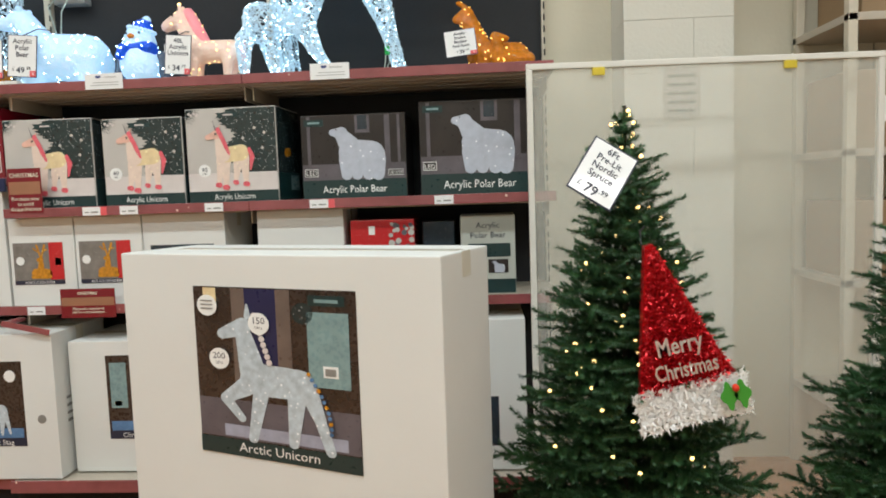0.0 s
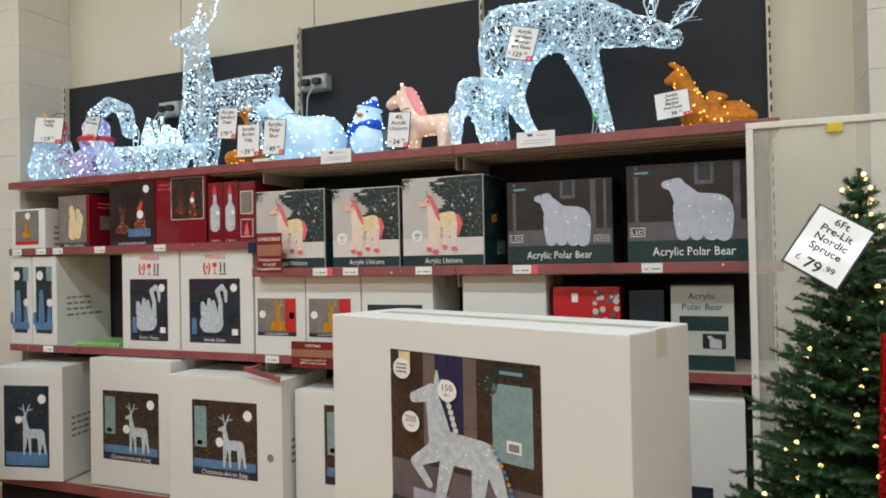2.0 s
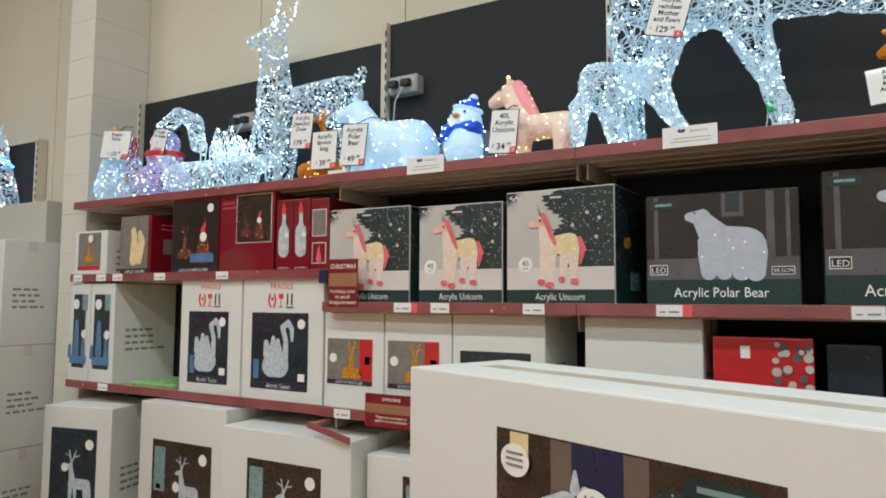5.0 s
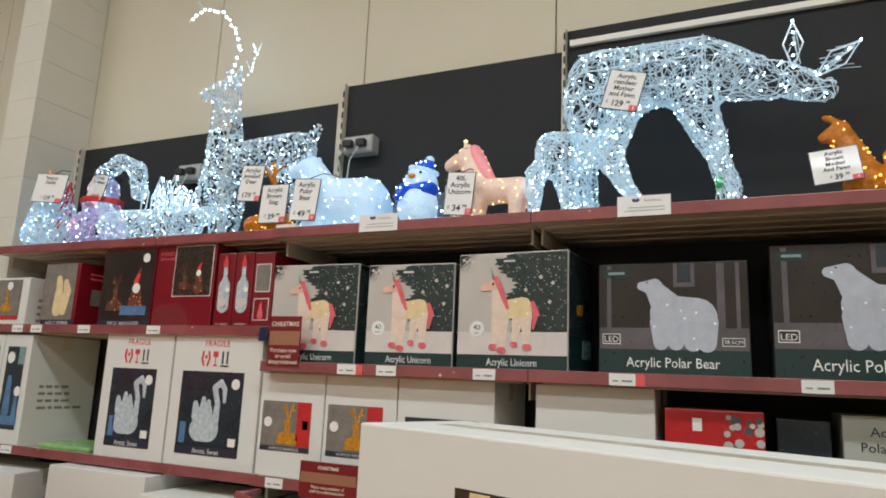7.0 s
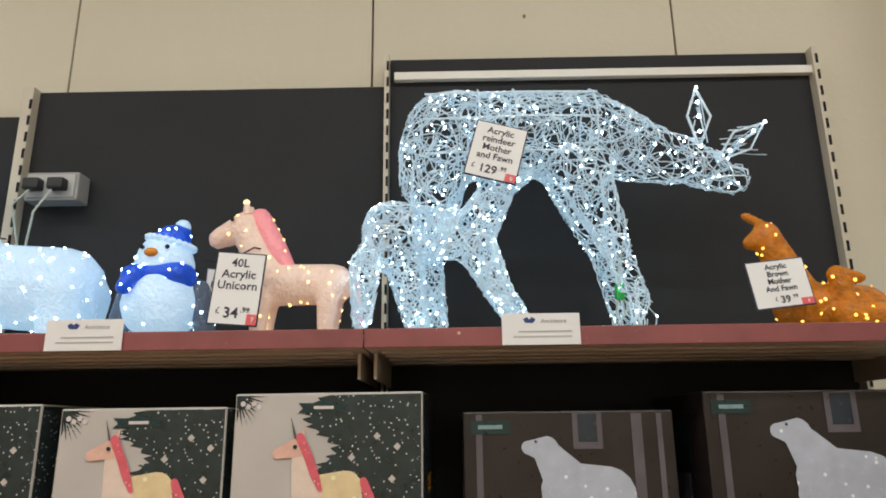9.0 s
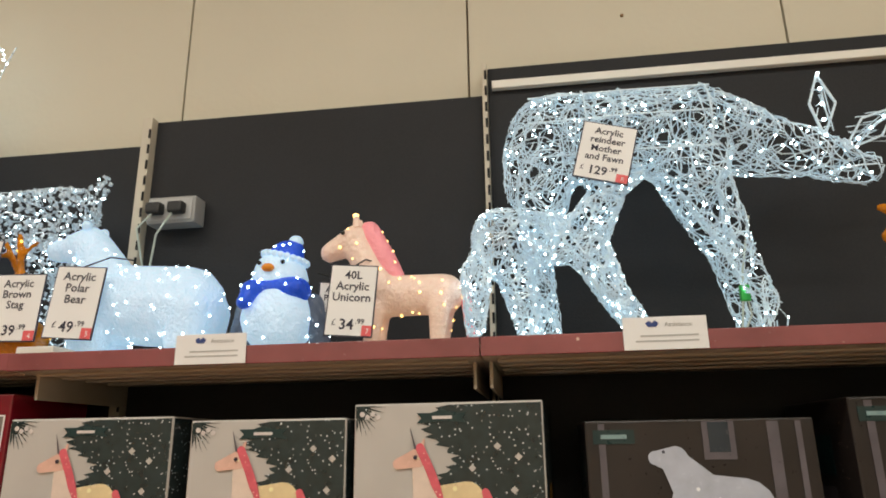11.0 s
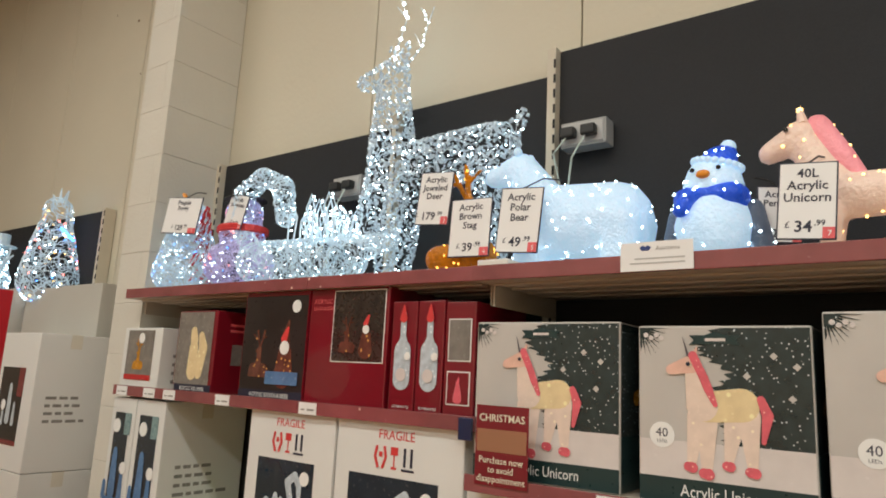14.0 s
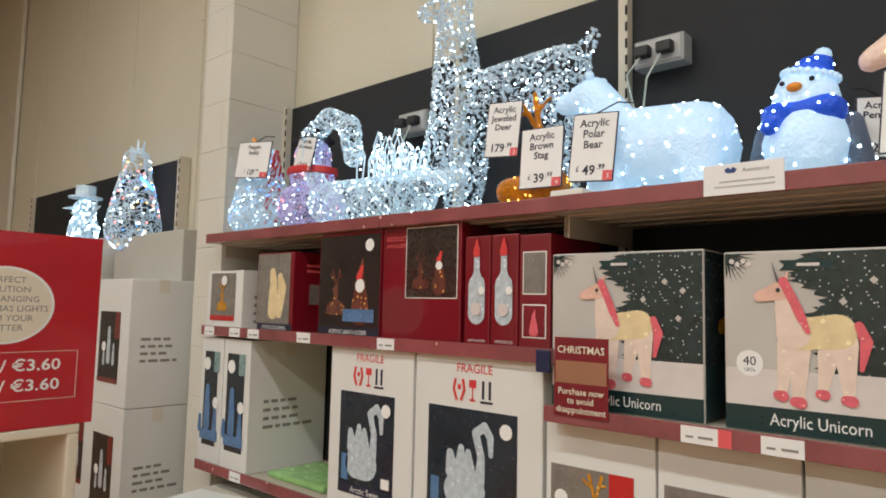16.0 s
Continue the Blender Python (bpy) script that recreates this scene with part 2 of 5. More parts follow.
def figure(limbs, y, ox=0, oz=0, s=1, flip=False):
    """A flat printed animal from tapered limbs (x, z, r, x, z, r), each a hair in front of the last."""
    bm = bmesh.new()
    for k, (xa, za, ra, xb, zb, rb) in enumerate(limbs):
        if flip:
            xa, xb = -xa, -xb
        ang = math.atan2(zb - za, xb - xa)
        pts = [(xa + ra * math.cos(ang + math.pi / 2 + math.pi * i / 8), za + ra * math.sin(ang + math.pi / 2 + math.pi * i / 8)) for i in range(9)]
        pts += [(xb + rb * math.cos(ang - math.pi / 2 + math.pi * i / 8), zb + rb * math.sin(ang - math.pi / 2 + math.pi * i / 8)) for i in range(9)]
        f = bm.faces.new([bm.verts.new((ox + s * px, y - 0.00012 * k, oz + s * pz)) for px, pz in pts])
        f.normal_update()
        if f.normal.y > 0:
            f.normal_flip()
    return bm


def words(text, size, x, z, y, align="CENTER", m=None, bold=0.0, squeeze=1.0):
    """Letters in the upright plane, seen from -y, as a mesh."""
    cu = bpy.data.curves.new("words", "FONT")
    cu.body, cu.size, cu.align_x, cu.offset, cu.resolution_u = text, size, align, bold, 2
    ob = bpy.data.objects.new("words", cu)
    me = bpy.data.meshes.new_from_object(ob)
    bpy.data.objects.remove(ob)
    bpy.data.curves.remove(cu)
    mm = Matrix.Translation((x, y, z)) @ Matrix.Rotation(math.pi / 2, 4, "X") @ Matrix.Diagonal((squeeze, 1, 1, 1))
    me.transform((m or Matrix()) @ mm)
    me.materials.clear()
    return me


def tube(bm, pts, r, sides=5, r1=None):
    """A tapering tube along points, added to bm."""
    r1 = r if r1 is None else r1
    rings, last = [], len(pts) - 1
    for k, p in enumerate(pts):
        p = Vector(p)
        d = (Vector(pts[min(k + 1, last)]) - Vector(pts[max(k - 1, 0)])).normalized()
        u = d.orthogonal().normalized()
        w = d.cross(u)
        rad = r + (r1 - r) * k / max(last, 1)
        rings.append([bm.verts.new(p + rad * (math.cos(2 * math.pi * i / sides) * u + math.sin(2 * math.pi * i / sides) * w)) for i in range(sides)])
    faces = []
    for a, b in zip(rings, rings[1:]):
        for i in range(sides):
            faces.append(bm.faces.new((a[i], a[(i + 1) % sides], b[(i + 1) % sides], b[i])))
    faces.append(bm.faces.new(rings[0][::-1]))
    faces.append(bm.faces.new(rings[-1]))
    return faces


def ball(bm, p, r, slot=0, sub=1, squash=(1, 1, 1)):
    before = len(bm.faces)
    bmesh.ops.create_icosphere(bm, subdivisions=sub, radius=r, matrix=Matrix.Translation(p) @ Matrix.Diagonal((*squash, 1)))
    bm.faces.ensure_lookup_table()
    for f in bm.faces[before:]:
        f.material_index = slot
        f.smooth = True


# ---- room ----
def slab(name, x0, y0, z0, x1, y1, z1, material, label, category="wall", bevel=0.0):
    ob = new(name, mesh_of(block(x0, y0, z0, x1, y1, z1, bevel), name, material))
    return tagged(ob, label, category, kind="structure")


slab("floor", -9.2, -6.2, -0.1, 6.2, 0.72, 0, FLOOR, "smooth orange shop floor", "floor")
slab("ceiling", -9.2, -6.2, 4.6, 6.2, 0.72, 4.7, CEIL, "plain off-white shop ceiling", "ceiling")
wall_north = slab("wall_north", -9.2, 0.49, 0, 6.2, 0.72, 4.6, SEAM, "cream painted panelled shop wall with brown joints")
slab("wall_south", -9.2, -6.2, 0, 6.2, -6.05, 4.6, CREAM, "plain cream shop wall")
slab("wall_west", -9.2, -6.05, 0, -9.05, 0.49, 4.6, CREAM, "plain cream shop wall")
slab("wall_east", 6.05, -6.05, 0, 6.2, 0.49, 4.6, CREAM, "plain cream shop wall")
for k in range(-9, 8):
    x0, x1 = max(-9.19, k * 0.9 - 0.05 + 0.003), min(6.19, k * 0.9 + 0.85 - 0.003)
    part("wall_panel", block(x0, 0.462, 0, x1, 0.489, 4.6, 0.002), CREAM, wall_north)


def pillar(x0, x1, y0, label):
    p = tagged(new("pillar"), label, "pillar", kind="structure")
    core = part("core", block(x0 + 0.006, y0 + 0.006, 0, x1 - 0.006, 0.46, 4.6), SEAM, p)
    core.data.materials[0] = CREAM_BLOCK
    z, row = 0.0, 0
    while z < 4.58:
        h = min(0.215, 4.6 - z)
        cuts = [x0, x1] if row % 2 else [x0, (x0 + x1) / 2 + 0.06, x1]
        for a, b in zip(cuts, cuts[1:]):
            part("block", block(a + 0.0005, y0, z + 0.0005, b - 0.0005, 0.459, z + h - 0.0005, 0.0022), CREAM_BLOCK, p)
        z, row = z + h, row + 1


pillar(-2.96, -2.735, 0.12, "cream painted blockwork pillar beside the shelving")
pillar(1.52, 1.96, 0.20, "cream painted blockwork pillar behind the plastic screen")

rng = random.Random(77)
for k in range(16):
    wm = thing("wall_fixing", "small dark screw head fixed in the cream wall", "screw", pose(rng.uniform(-4.2, 1.4), 0.459, rng.uniform(2.65, 3.6)), "wall screws")
    bm = bmesh.new()
    tube(bm, [(0, -0.002, 0), (0, 0.006, 0)], rng.uniform(0.003, 0.007), 8)
    part("screw_head", bm, SEAM, wm)
for lx, ly in LAMP_ROWS:
    lf = thing("ceiling_light", "long white ceiling tube light hanging under the ceiling", "ceiling light", pose(lx, ly, 4.36), "ceiling lights")
    part("housing", block(-0.78, -0.13, 0, 0.78, 0.13, 0.24, 0.01), LAMP_BODY, lf)
    part("diffuser", block(-0.75, -0.11, -0.015, 0.75, 0.11, 0.0, 0.004), LAMP_FACE, lf)


# ---- shelving ----
def ticket(parent, x, z, y, w=0.075, red=False):
    part("price_ticket", rect(x, z, x + w, z + 0.034, y, 0.0012), PAPER, parent, "small white shelf price ticket")
    part("ticket_bar", rect(x + 0.010, z + 0.011, x + 0.026, z + 0.015, y - 0.0013, 0.0004), GREY_INK, parent)
    part("ticket_bar", rect(x + 0.036, z + 0.011, x + w - 0.010, z + 0.016, y - 0.0013, 0.0004), GREY_INK, parent)
    if red:
        part("ticket_flag", rect(x + w, z, x + w + 0.026, z + 0.034, y, 0.0012), RED_LABEL, parent, "red number flag")


def shelf(unit, x0, x1, yf, z, tickets=(), end_cap=False):
    """A steel shelf with a folded rim, ribs below and a sparkling price strip."""
    bm = block(x0 + 0.002, yf + 0.006, z - 0.030, x1 - 0.002, 0.425, z, 0.002)
    s = part("shelf_board", bm, STEEL, unit)
    for k in range(4):
        yy = yf + 0.05 + k * 0.085
        part("rib", block(x0 + 0.03, yy, z - 0.036, x1 - 0.03, yy + 0.03, z - 0.0305, 0.002), STEEL, s)
    for xx in (x0 + 0.012, x1 - 0.022):
        part("bracket", block(xx, yf + 0.08, z - 0.085, xx + 0.006, 0.42, z - 0.031), STEEL, s)
    strip = part("price_strip", block(x0 + 0.001, yf - 0.004, z - 0.030, x1 - 0.001, yf + 0.005, z + 0.008, 0.002), STRIP, unit, "burgundy price strip with sparkles")
    for tx, red in tickets:
        ticket(strip, tx, z - 0.029, yf - 0.0045, red=red)


def upright(unit, x, z1, y=0.425):
    hw = 0.007 if x > -0.5 else 0.015
    bm = block(x - hw, y - 0.03, 0.0, x + hw, y + 0.034, z1, 0.002)
    u = part("upright", bm, POST, unit)
    # slots are solid black blocks: the shade of a hole put into their colour
    bm = bmesh.new()
    z = 0.3
    while z < z1 - 0.03:
        block(x + hw - 0.007, y - 0.0325, z, x + hw - 0.0005, y - 0.0285, z + 0.028, 0, bm)
        z += 0.05
    part("slotted_edge", bm, RECESS_SHADE, u)["kind"] = "stuff"


def bay(x0, x1, yf, levels, top, label, right_post=False):
    unit = thing("shelving_bay", label, "shelving", Matrix(), "shelving bays")
    part("back_panel", block(x0 + 0.008, 0.425, 0.15, x1 - 0.008, 0.458, top, 0.002), BLACK, unit, "black back panel")
    upright(unit, x0, top + 0.004)
    if right_post:
        upright(unit, x1, top + 0.004)
    for z, tickets in levels:
        shelf(unit, x0, x1, yf, z, tickets)
    part("base_deck", block(x0 + 0.002, yf - 0.09, 0.12, x1 - 0.002, 0.425, 0.15, 0.003), STEEL, unit)
    part("base_strip", block(x0 + 0.001, yf - 0.10, 0.106, x1 - 0.001, yf - 0.091, 0.156, 0.002), STRIP, unit, "burgundy price strip with sparkles")
    # set-back plate coloured with the deep shade below the deck
    part("kick_plate", block(x0 + 0.002, yf - 0.06, 0.0, x1 - 0.002, yf - 0.05, 0.119), RECESS_SHADE, unit)
    return unit


LT, LM, LL = 1.755, 1.38, 0.845      # shallow bays: top, middle, low shelf
DT, DM, DL = 1.748, 1.25, 0.85     # deep bays
bay(-2.72, -1.66, 0.04, [(LT, ()), (LM, ((-2.69, 0), (-2.50, 0), (-2.37, 0), (-2.06, 0))), (LL, ((-2.45, 0),))], 2.385, "shelving bay with black back panel and lit figures on top")
bay(-1.66, -1.02, 0.04, [(LT, ()), (LM, ((-1.65, 0),)), (LL, ())], 2.44, "shelving bay with black back panel holding red and white cartons")
bay(-1.02, 0.0, 0.0, [(DT, ()), (DM, ((-0.685, 1), (-0.53, 0), (-0.18, 0))), (DL, ((-0.95, 0),))], 2.515, "deep shelving bay with black back panel holding unicorn cartons")
r4 = bay(0.0, 1.215, 0.0, [(DT, ()), (DM, ((0.245, 1), (0.74, 0))), (DL, ())], 2.60, "deep shelving bay with black back panel holding bear cartons", True)
part("top_rail", block(0.02, 0.405, 2.525, 1.21, 0.4245, 2.55, 0.003), FRAME_WHITE, r4, "white metal rail across the panel")
cap = part("shelf_end_cap", block(-1.015, 0.01, DT + 0.0005, -0.925, 0.09, DT + 0.024, 0.004), FRAME_WHITE, r4)
cap.parent = None
tagged(cap, "small folded white card lying on the shelf corner", "card")
cap.name = "folded_card"
far_bay = bay(-6.2, -3.73, 0.06, [(LL, ())], 2.29, "far shelving bay with black back panel behind stacked cartons", True)


nv = thing("shelf_end_bracket", "dark navy plastic end cap on the shelf corner", "bracket", pose(-1.032, 0.036, LM))
part("cap", block(-0.03, -0.012, -0.05, 0.009, -0.001, 0.004, 0.003), mat("navy_plastic", (0.012, 0.02, 0.07), 0.4), nv)
bent = thing("bent_price_strip", "dark red price strip hanging bent below the shelf", "price strip", pose(-1.0, 0.0, DL - 0.05, 0, 12, 0))
part("strip", block(0.0, -0.10, -0.006, 0.20, -0.096, 0.018, 0.001), STRIP, bent)
part("strip_clip", block(0.0, -0.095, -0.002, 0.02, 0.02, 0.012, 0.002), STRIP, bent)


# ---- printed animals, in a unit frame ----
UNICORN_BODY = [(0.03, 0.52, 0.12, 0.30, 0.55, 0.13)]
UNICORN_NECK = [(-0.005, 0.53, 0.125, -0.065, 0.84, 0.072)]
UNICORN_LEGS = [(-0.05, 0.44, 0.075, -0.095, 0.06, 0.036), (0.03, 0.40, 0.085, 0.025, 0.02, 0.042), (0.245, 0.44, 0.085, 0.19, 0.10, 0.033), (0.345, 0.47, 0.09, 0.365, 0.07, 0.037)]
UNICORN_HEAD = [(-0.08, 0.86, 0.075, -0.25, 0.81, 0.042), (-0.06, 0.93, 0.02, -0.04, 0.99, 0.01)]
UNICORN_HORN = [(-0.11, 0.93, 0.010, -0.15, 1.08, 0.002)]
UNICORN_MANE = [(-0.07, 0.93, 0.035, 0.01, 0.76, 0.035), (0.01, 0.76, 0.035, 0.05, 0.66, 0.035), (0.05, 0.66, 0.035, 0.10, 0.54, 0.018)]
UNICORN_TAIL = [(0.44, 0.60, 0.03, 0.485, 0.48, 0.042), (0.485, 0.48, 0.042, 0.45, 0.28, 0.016)]
UNICORN_HOOVES = [(-0.12, 0.045, 0.036, -0.085, 0.04, 0.042), (0.0, 0.005, 0.038, 0.04, 0.0, 0.044), (0.175, 0.08, 0.034, 0.205, 0.075, 0.038), (0.345, 0.05, 0.036, 0.385, 0.045, 0.040)]
BEAR = [(-0.10, 0.45, 0.24, 0.26, 0.40, 0.25), (-0.12, 0.55, 0.20, -0.28, 0.78, 0.12), (-0.28, 0.80, 0.12, -0.44, 0.82, 0.06), (-0.19, 0.32, 0.15, -0.20, 0.06, 0.10), (-0.03, 0.28, 0.15, -0.01, 0.06, 0.10), (0.20, 0.3, 0.18, 0.20, 0.06, 0.11), (0.37, 0.33, 0.15, 0.37, 0.06, 0.12)]
STAG = [(-0.12, 0.40, 0.09, 0.18, 0.40, 0.09), (-0.12, 0.44, 0.07, -0.17, 0.68, 0.045), (-0.17, 0.70, 0.05, -0.28, 0.67, 0.03), (-0.15, 0.36, 0.05, -0.18, 0.0, 0.02), (-0.06, 0.34, 0.04, -0.04, 0.0, 0.02), (0.18, 0.36, 0.07, 0.16, 0.0, 0.02), (0.23, 0.36, 0.05, 0.30, 0.02, 0.02), (-0.15, 0.74, 0.018, -0.20, 0.96, 0.010), (-0.15, 0.74, 0.018, -0.05, 0.96, 0.010), (-0.10, 0.85, 0.012, 0.02, 0.88, 0.008), (-0.19, 0.86, 0.012, -0.28, 0.9, 0.008)]
HORSE = [(-0.10, 0.46, 0.12, 0.22, 0.45, 0.11), (-0.12, 0.52, 0.10, -0.18, 0.80, 0.06), (-0.18, 0.84, 0.065, -0.34, 0.78, 0.04), (-0.14, 0.92, 0.025, -0.14, 1.0, 0.008), (-0.18, 0.40, 0.07, -0.34, 0.30, 0.04), (-0.34, 0.30, 0.04, -0.22, 0.16, 0.03), (-0.06, 0.38, 0.06, -0.14, 0.02, 0.035), (0.20, 0.38, 0.07, 0.16, 0.02, 0.035), (0.28, 0.42, 0.07, 0.36, 0.20, 0.04), (0.36, 0.20, 0.04, 0.42, 0.0, 0.035)]
SWAN = [(-0.14, 0.22, 0.18, 0.06, 0.24, 0.20), (-0.20, 0.42, 0.10, -0.24, 0.60, 0.05), (-0.08, 0.45, 0.10, -0.08, 0.68, 0.04), (0.04, 0.45, 0.08, 0.02, 0.64, 0.04), (0.18, 0.36, 0.07, 0.20, 0.62, 0.05), (0.20, 0.62, 0.05, 0.12, 0.86, 0.05), (0.12, 0.86, 0.05, 0.24, 0.94, 0.05), (0.24, 0.94, 0.05, 0.32, 0.84, 0.045), (0.32, 0.84, 0.045, 0.33, 0.66, 0.03)]
LYING = [(-0.10, 0.14, 0.14, 0.22, 0.13, 0.14), (0.04, 0.22, 0.10, 0.06, 0.52, 0.06), (0.06, 0.54, 0.07, -0.02, 0.52, 0.05), (0.05, 0.60, 0.02, -0.04, 0.92, 0.03), (0.08, 0.60, 0.02, 0.18, 0.92, 0.03), (-0.04, 0.76, 0.02, -0.14, 0.84, 0.02), (0.15, 0.78, 0.02, 0.24, 0.80, 0.02), (-0.2, 0.05, 0.05, 0.3, 0.05, 0.05)]
PENGUIN = [(0, 0.2, 0.10, 0, 0.62, 0.08), (0, 0.7, 0.075, 0, 0.82, 0.06), (0.25, 0.15, 0.07, 0.25, 0.40, 0.05), (0.25, 0.45, 0.05, 0.25, 0.5, 0.04), (-0.22, 0.12, 0.06, -0.22, 0.32, 0.045)]


def carton(name, w, d, h, m, label, body=None, side=None, group=""):
    """A closed cardboard carton, front centre of the base at its origin; flap seam and tape on top."""
    t = thing(name, label, "box", m, group)
    me = block(-w / 2, 0, 0, w / 2, d, h, 0.004)
    part("carton_body", me, body or WHITE_CARD, t)
    return t


def case_text(t, x, d, h, flip=1):
    """Unreadable grey lines of print on the right-hand side of a carton."""
    side = Matrix.Translation((x, 0, 0)) @ Matrix.Rotation(math.pi / 2, 4, "Z")
    for k, wid in enumerate((0.7, 0.72, 0.62, 0.9)):
        bm = bmesh.new()
        xx = 0.18 * d
        rng = random.Random(k + int(h * 100))
        while xx < 0.18 * d + wid * 0.62 * d:
            ww = rng.uniform(0.02, 0.045)
            block(xx, -0.0012, h * 0.52 - k * 0.032, xx + ww, 0.0, h * 0.52 - k * 0.032 + 0.012, 0, bm)
            xx += ww + 0.012
        bm.transform(side)
        part("side_print", bm, GREY_INK, t)


def plain_seam(t, w, d, h):
    part("top_tape", block(-w / 2 + 0.01, d / 2 - 0.024, h, w / 2 - 0.01, d / 2 + 0.024, h + 0.0008), TAPE, t)
    part("tape_end", block(w / 2, d / 2 - 0.024, h - 0.06, w / 2 + 0.0008, d / 2 + 0.024, h), TAPE, t)


def unicorn_carton(m, w=0.335, h=0.355, d=0.27):
    t = carton("unicorn_carton", w, d, h, m, "printed carton showing a pink lit unicorn beside a dark fir tree", P_GREY, group="unicorn cartons")
    e = -0.0005
    part("printed_tree", shape([(-0.03 + 0.055 * abs(((k * 37) % 11) / 11 - 0.5) + 0.03 * math.sin(k * 0.25), 0.115 + (h - 0.12) * k / 52) for k in range(53)] + [(w / 2 - 0.003, h - 0.004), (w / 2 - 0.003, 0.115)], e), P_TREE, t)
    cx, cz = -w / 2 + 0.003, h - 0.004
    edge = [(cx, cz)]
    for k in range(37):
        ang, ln = math.pi / 2 * k / 36, (0.066 if k % 2 else 0.044) * (0.72 + 0.28 * math.sin(k * 1.7))
        edge.append((cx + ln * math.cos(ang), cz - ln * math.sin(ang)))
    part("printed_sprig", shape(edge, e - 0.0003), P_TREE, t)
    for k in range(4):
        part("printed_cone", disc(cx + 0.014 + 0.011 * k, cz - 0.016 - 0.006 * (k % 2), 0.0055, e - 0.0011, 7), P_SNOW, t)
    part("printed_snow", rect(-w / 2 + 0.003, 0.05, w / 2 - 0.003, 0.125, e - 0.0003), P_SNOW, t)
    part("green_band", rect(-w / 2 + 0.002, 0.003, w / 2 - 0.002, 0.052, e - 0.0012), P_GREEN, t)
    for bx, bz in ((0.05, 0.26), (0.1, 0.3), (0.13, 0.22), (0.09, 0.18), (0.14, 0.28)):
        part("printed_bauble", disc(bx, bz, 0.0075, e - 0.0012, 4 + int(bz * 100) % 2 * 8), P_GREY, t)
    for k, leg in enumerate(UNICORN_LEGS):
        part("unicorn_leg", figure([leg], e - 0.0020 - 0.0001 * k, -0.035, 0.066, 0.25), P_LEG, t)
    part("unicorn_body", figure(UNICORN_BODY, e - 0.0025, -0.035, 0.066, 0.25), P_CREAM, t, "golden printed body dotted with lights")
    part("unicorn_neck", figure(UNICORN_NECK, e - 0.0027, -0.035, 0.066, 0.25), P_LEG, t)
    part("unicorn_head", figure(UNICORN_HEAD, e - 0.0032, -0.035, 0.066, 0.25), P_PEACH, t)
    part("unicorn_mane", figure(UNICORN_MANE, e - 0.0042, -0.035, 0.066, 0.25), P_PINK, t)
    part("unicorn_horn", figure(UNICORN_HORN, e - 0.0042, -0.035, 0.066, 0.25), P_DRIFT, t)
    part("unicorn_tail", figure(UNICORN_TAIL, e - 0.0042, -0.035, 0.066, 0.25), P_PINK, t)
    for hoof in UNICORN_HOOVES:
        part("unicorn_hoof", figure([hoof], e - 0.0042, -0.035, 0.066, 0.25), P_PINK, t)
    part("unicorn_eye", disc(-0.062, 0.281, 0.0042, e - 0.0056, 10), INK, t)
    part("logo_ribbon", shape([(-0.06, h - 0.04), (-0.05, h - 0.03), (-0.06, h - 0.02), (-0.03, h - 0.02), (-0.01, h - 0.013), (0.012, h - 0.02), (0.042, h - 0.02), (0.032, h - 0.03), (0.042, h - 0.04), (0.0, h - 0.036)], e - 0.0014), P_GREEN, t)
    part("logo_bar", rect(-0.028, h - 0.032, 0.012, h - 0.026, e - 0.0022), P_SNOW, t)
    part("lamp_count_disc", disc(-0.118, 0.135, 0.026, e - 0.0014), WHITE_INK, t)
    part("lamp_count", words("40", 0.026, -0.118, 0.131, e - 0.0024), INK, t)
    part("lamp_unit", words("LEDs", 0.010, -0.118, 0.119, e - 0.0024), INK, t)
    part("title", words("Acrylic Unicorn", 0.033, 0.005, 0.018, e - 0.0022, squeeze=0.82), WHITE_INK, t)
    s = Matrix.Translation((w / 2, 0, 0)) @ Matrix.Rotation(math.pi / 2, 4, "Z")
    for nm, bm, mm in (("side_tree", rect(0.004, 0.12, d - 0.004, h - 0.004, e), P_TREE), ("side_band", rect(0.004, 0.003, d - 0.004, 0.12, e), P_GREEN),
                       ("side_figure", figure(UNICORN_BODY, e - 0.001, d * 0.35, 0.13, 0.14), P_ORANGE), ("side_panel", rect(d * 0.55, 0.05, d * 0.9, 0.11, e - 0.0008), P_TEAL)):
        bm.transform(s)
        part(nm, bm, mm, t)
    return t


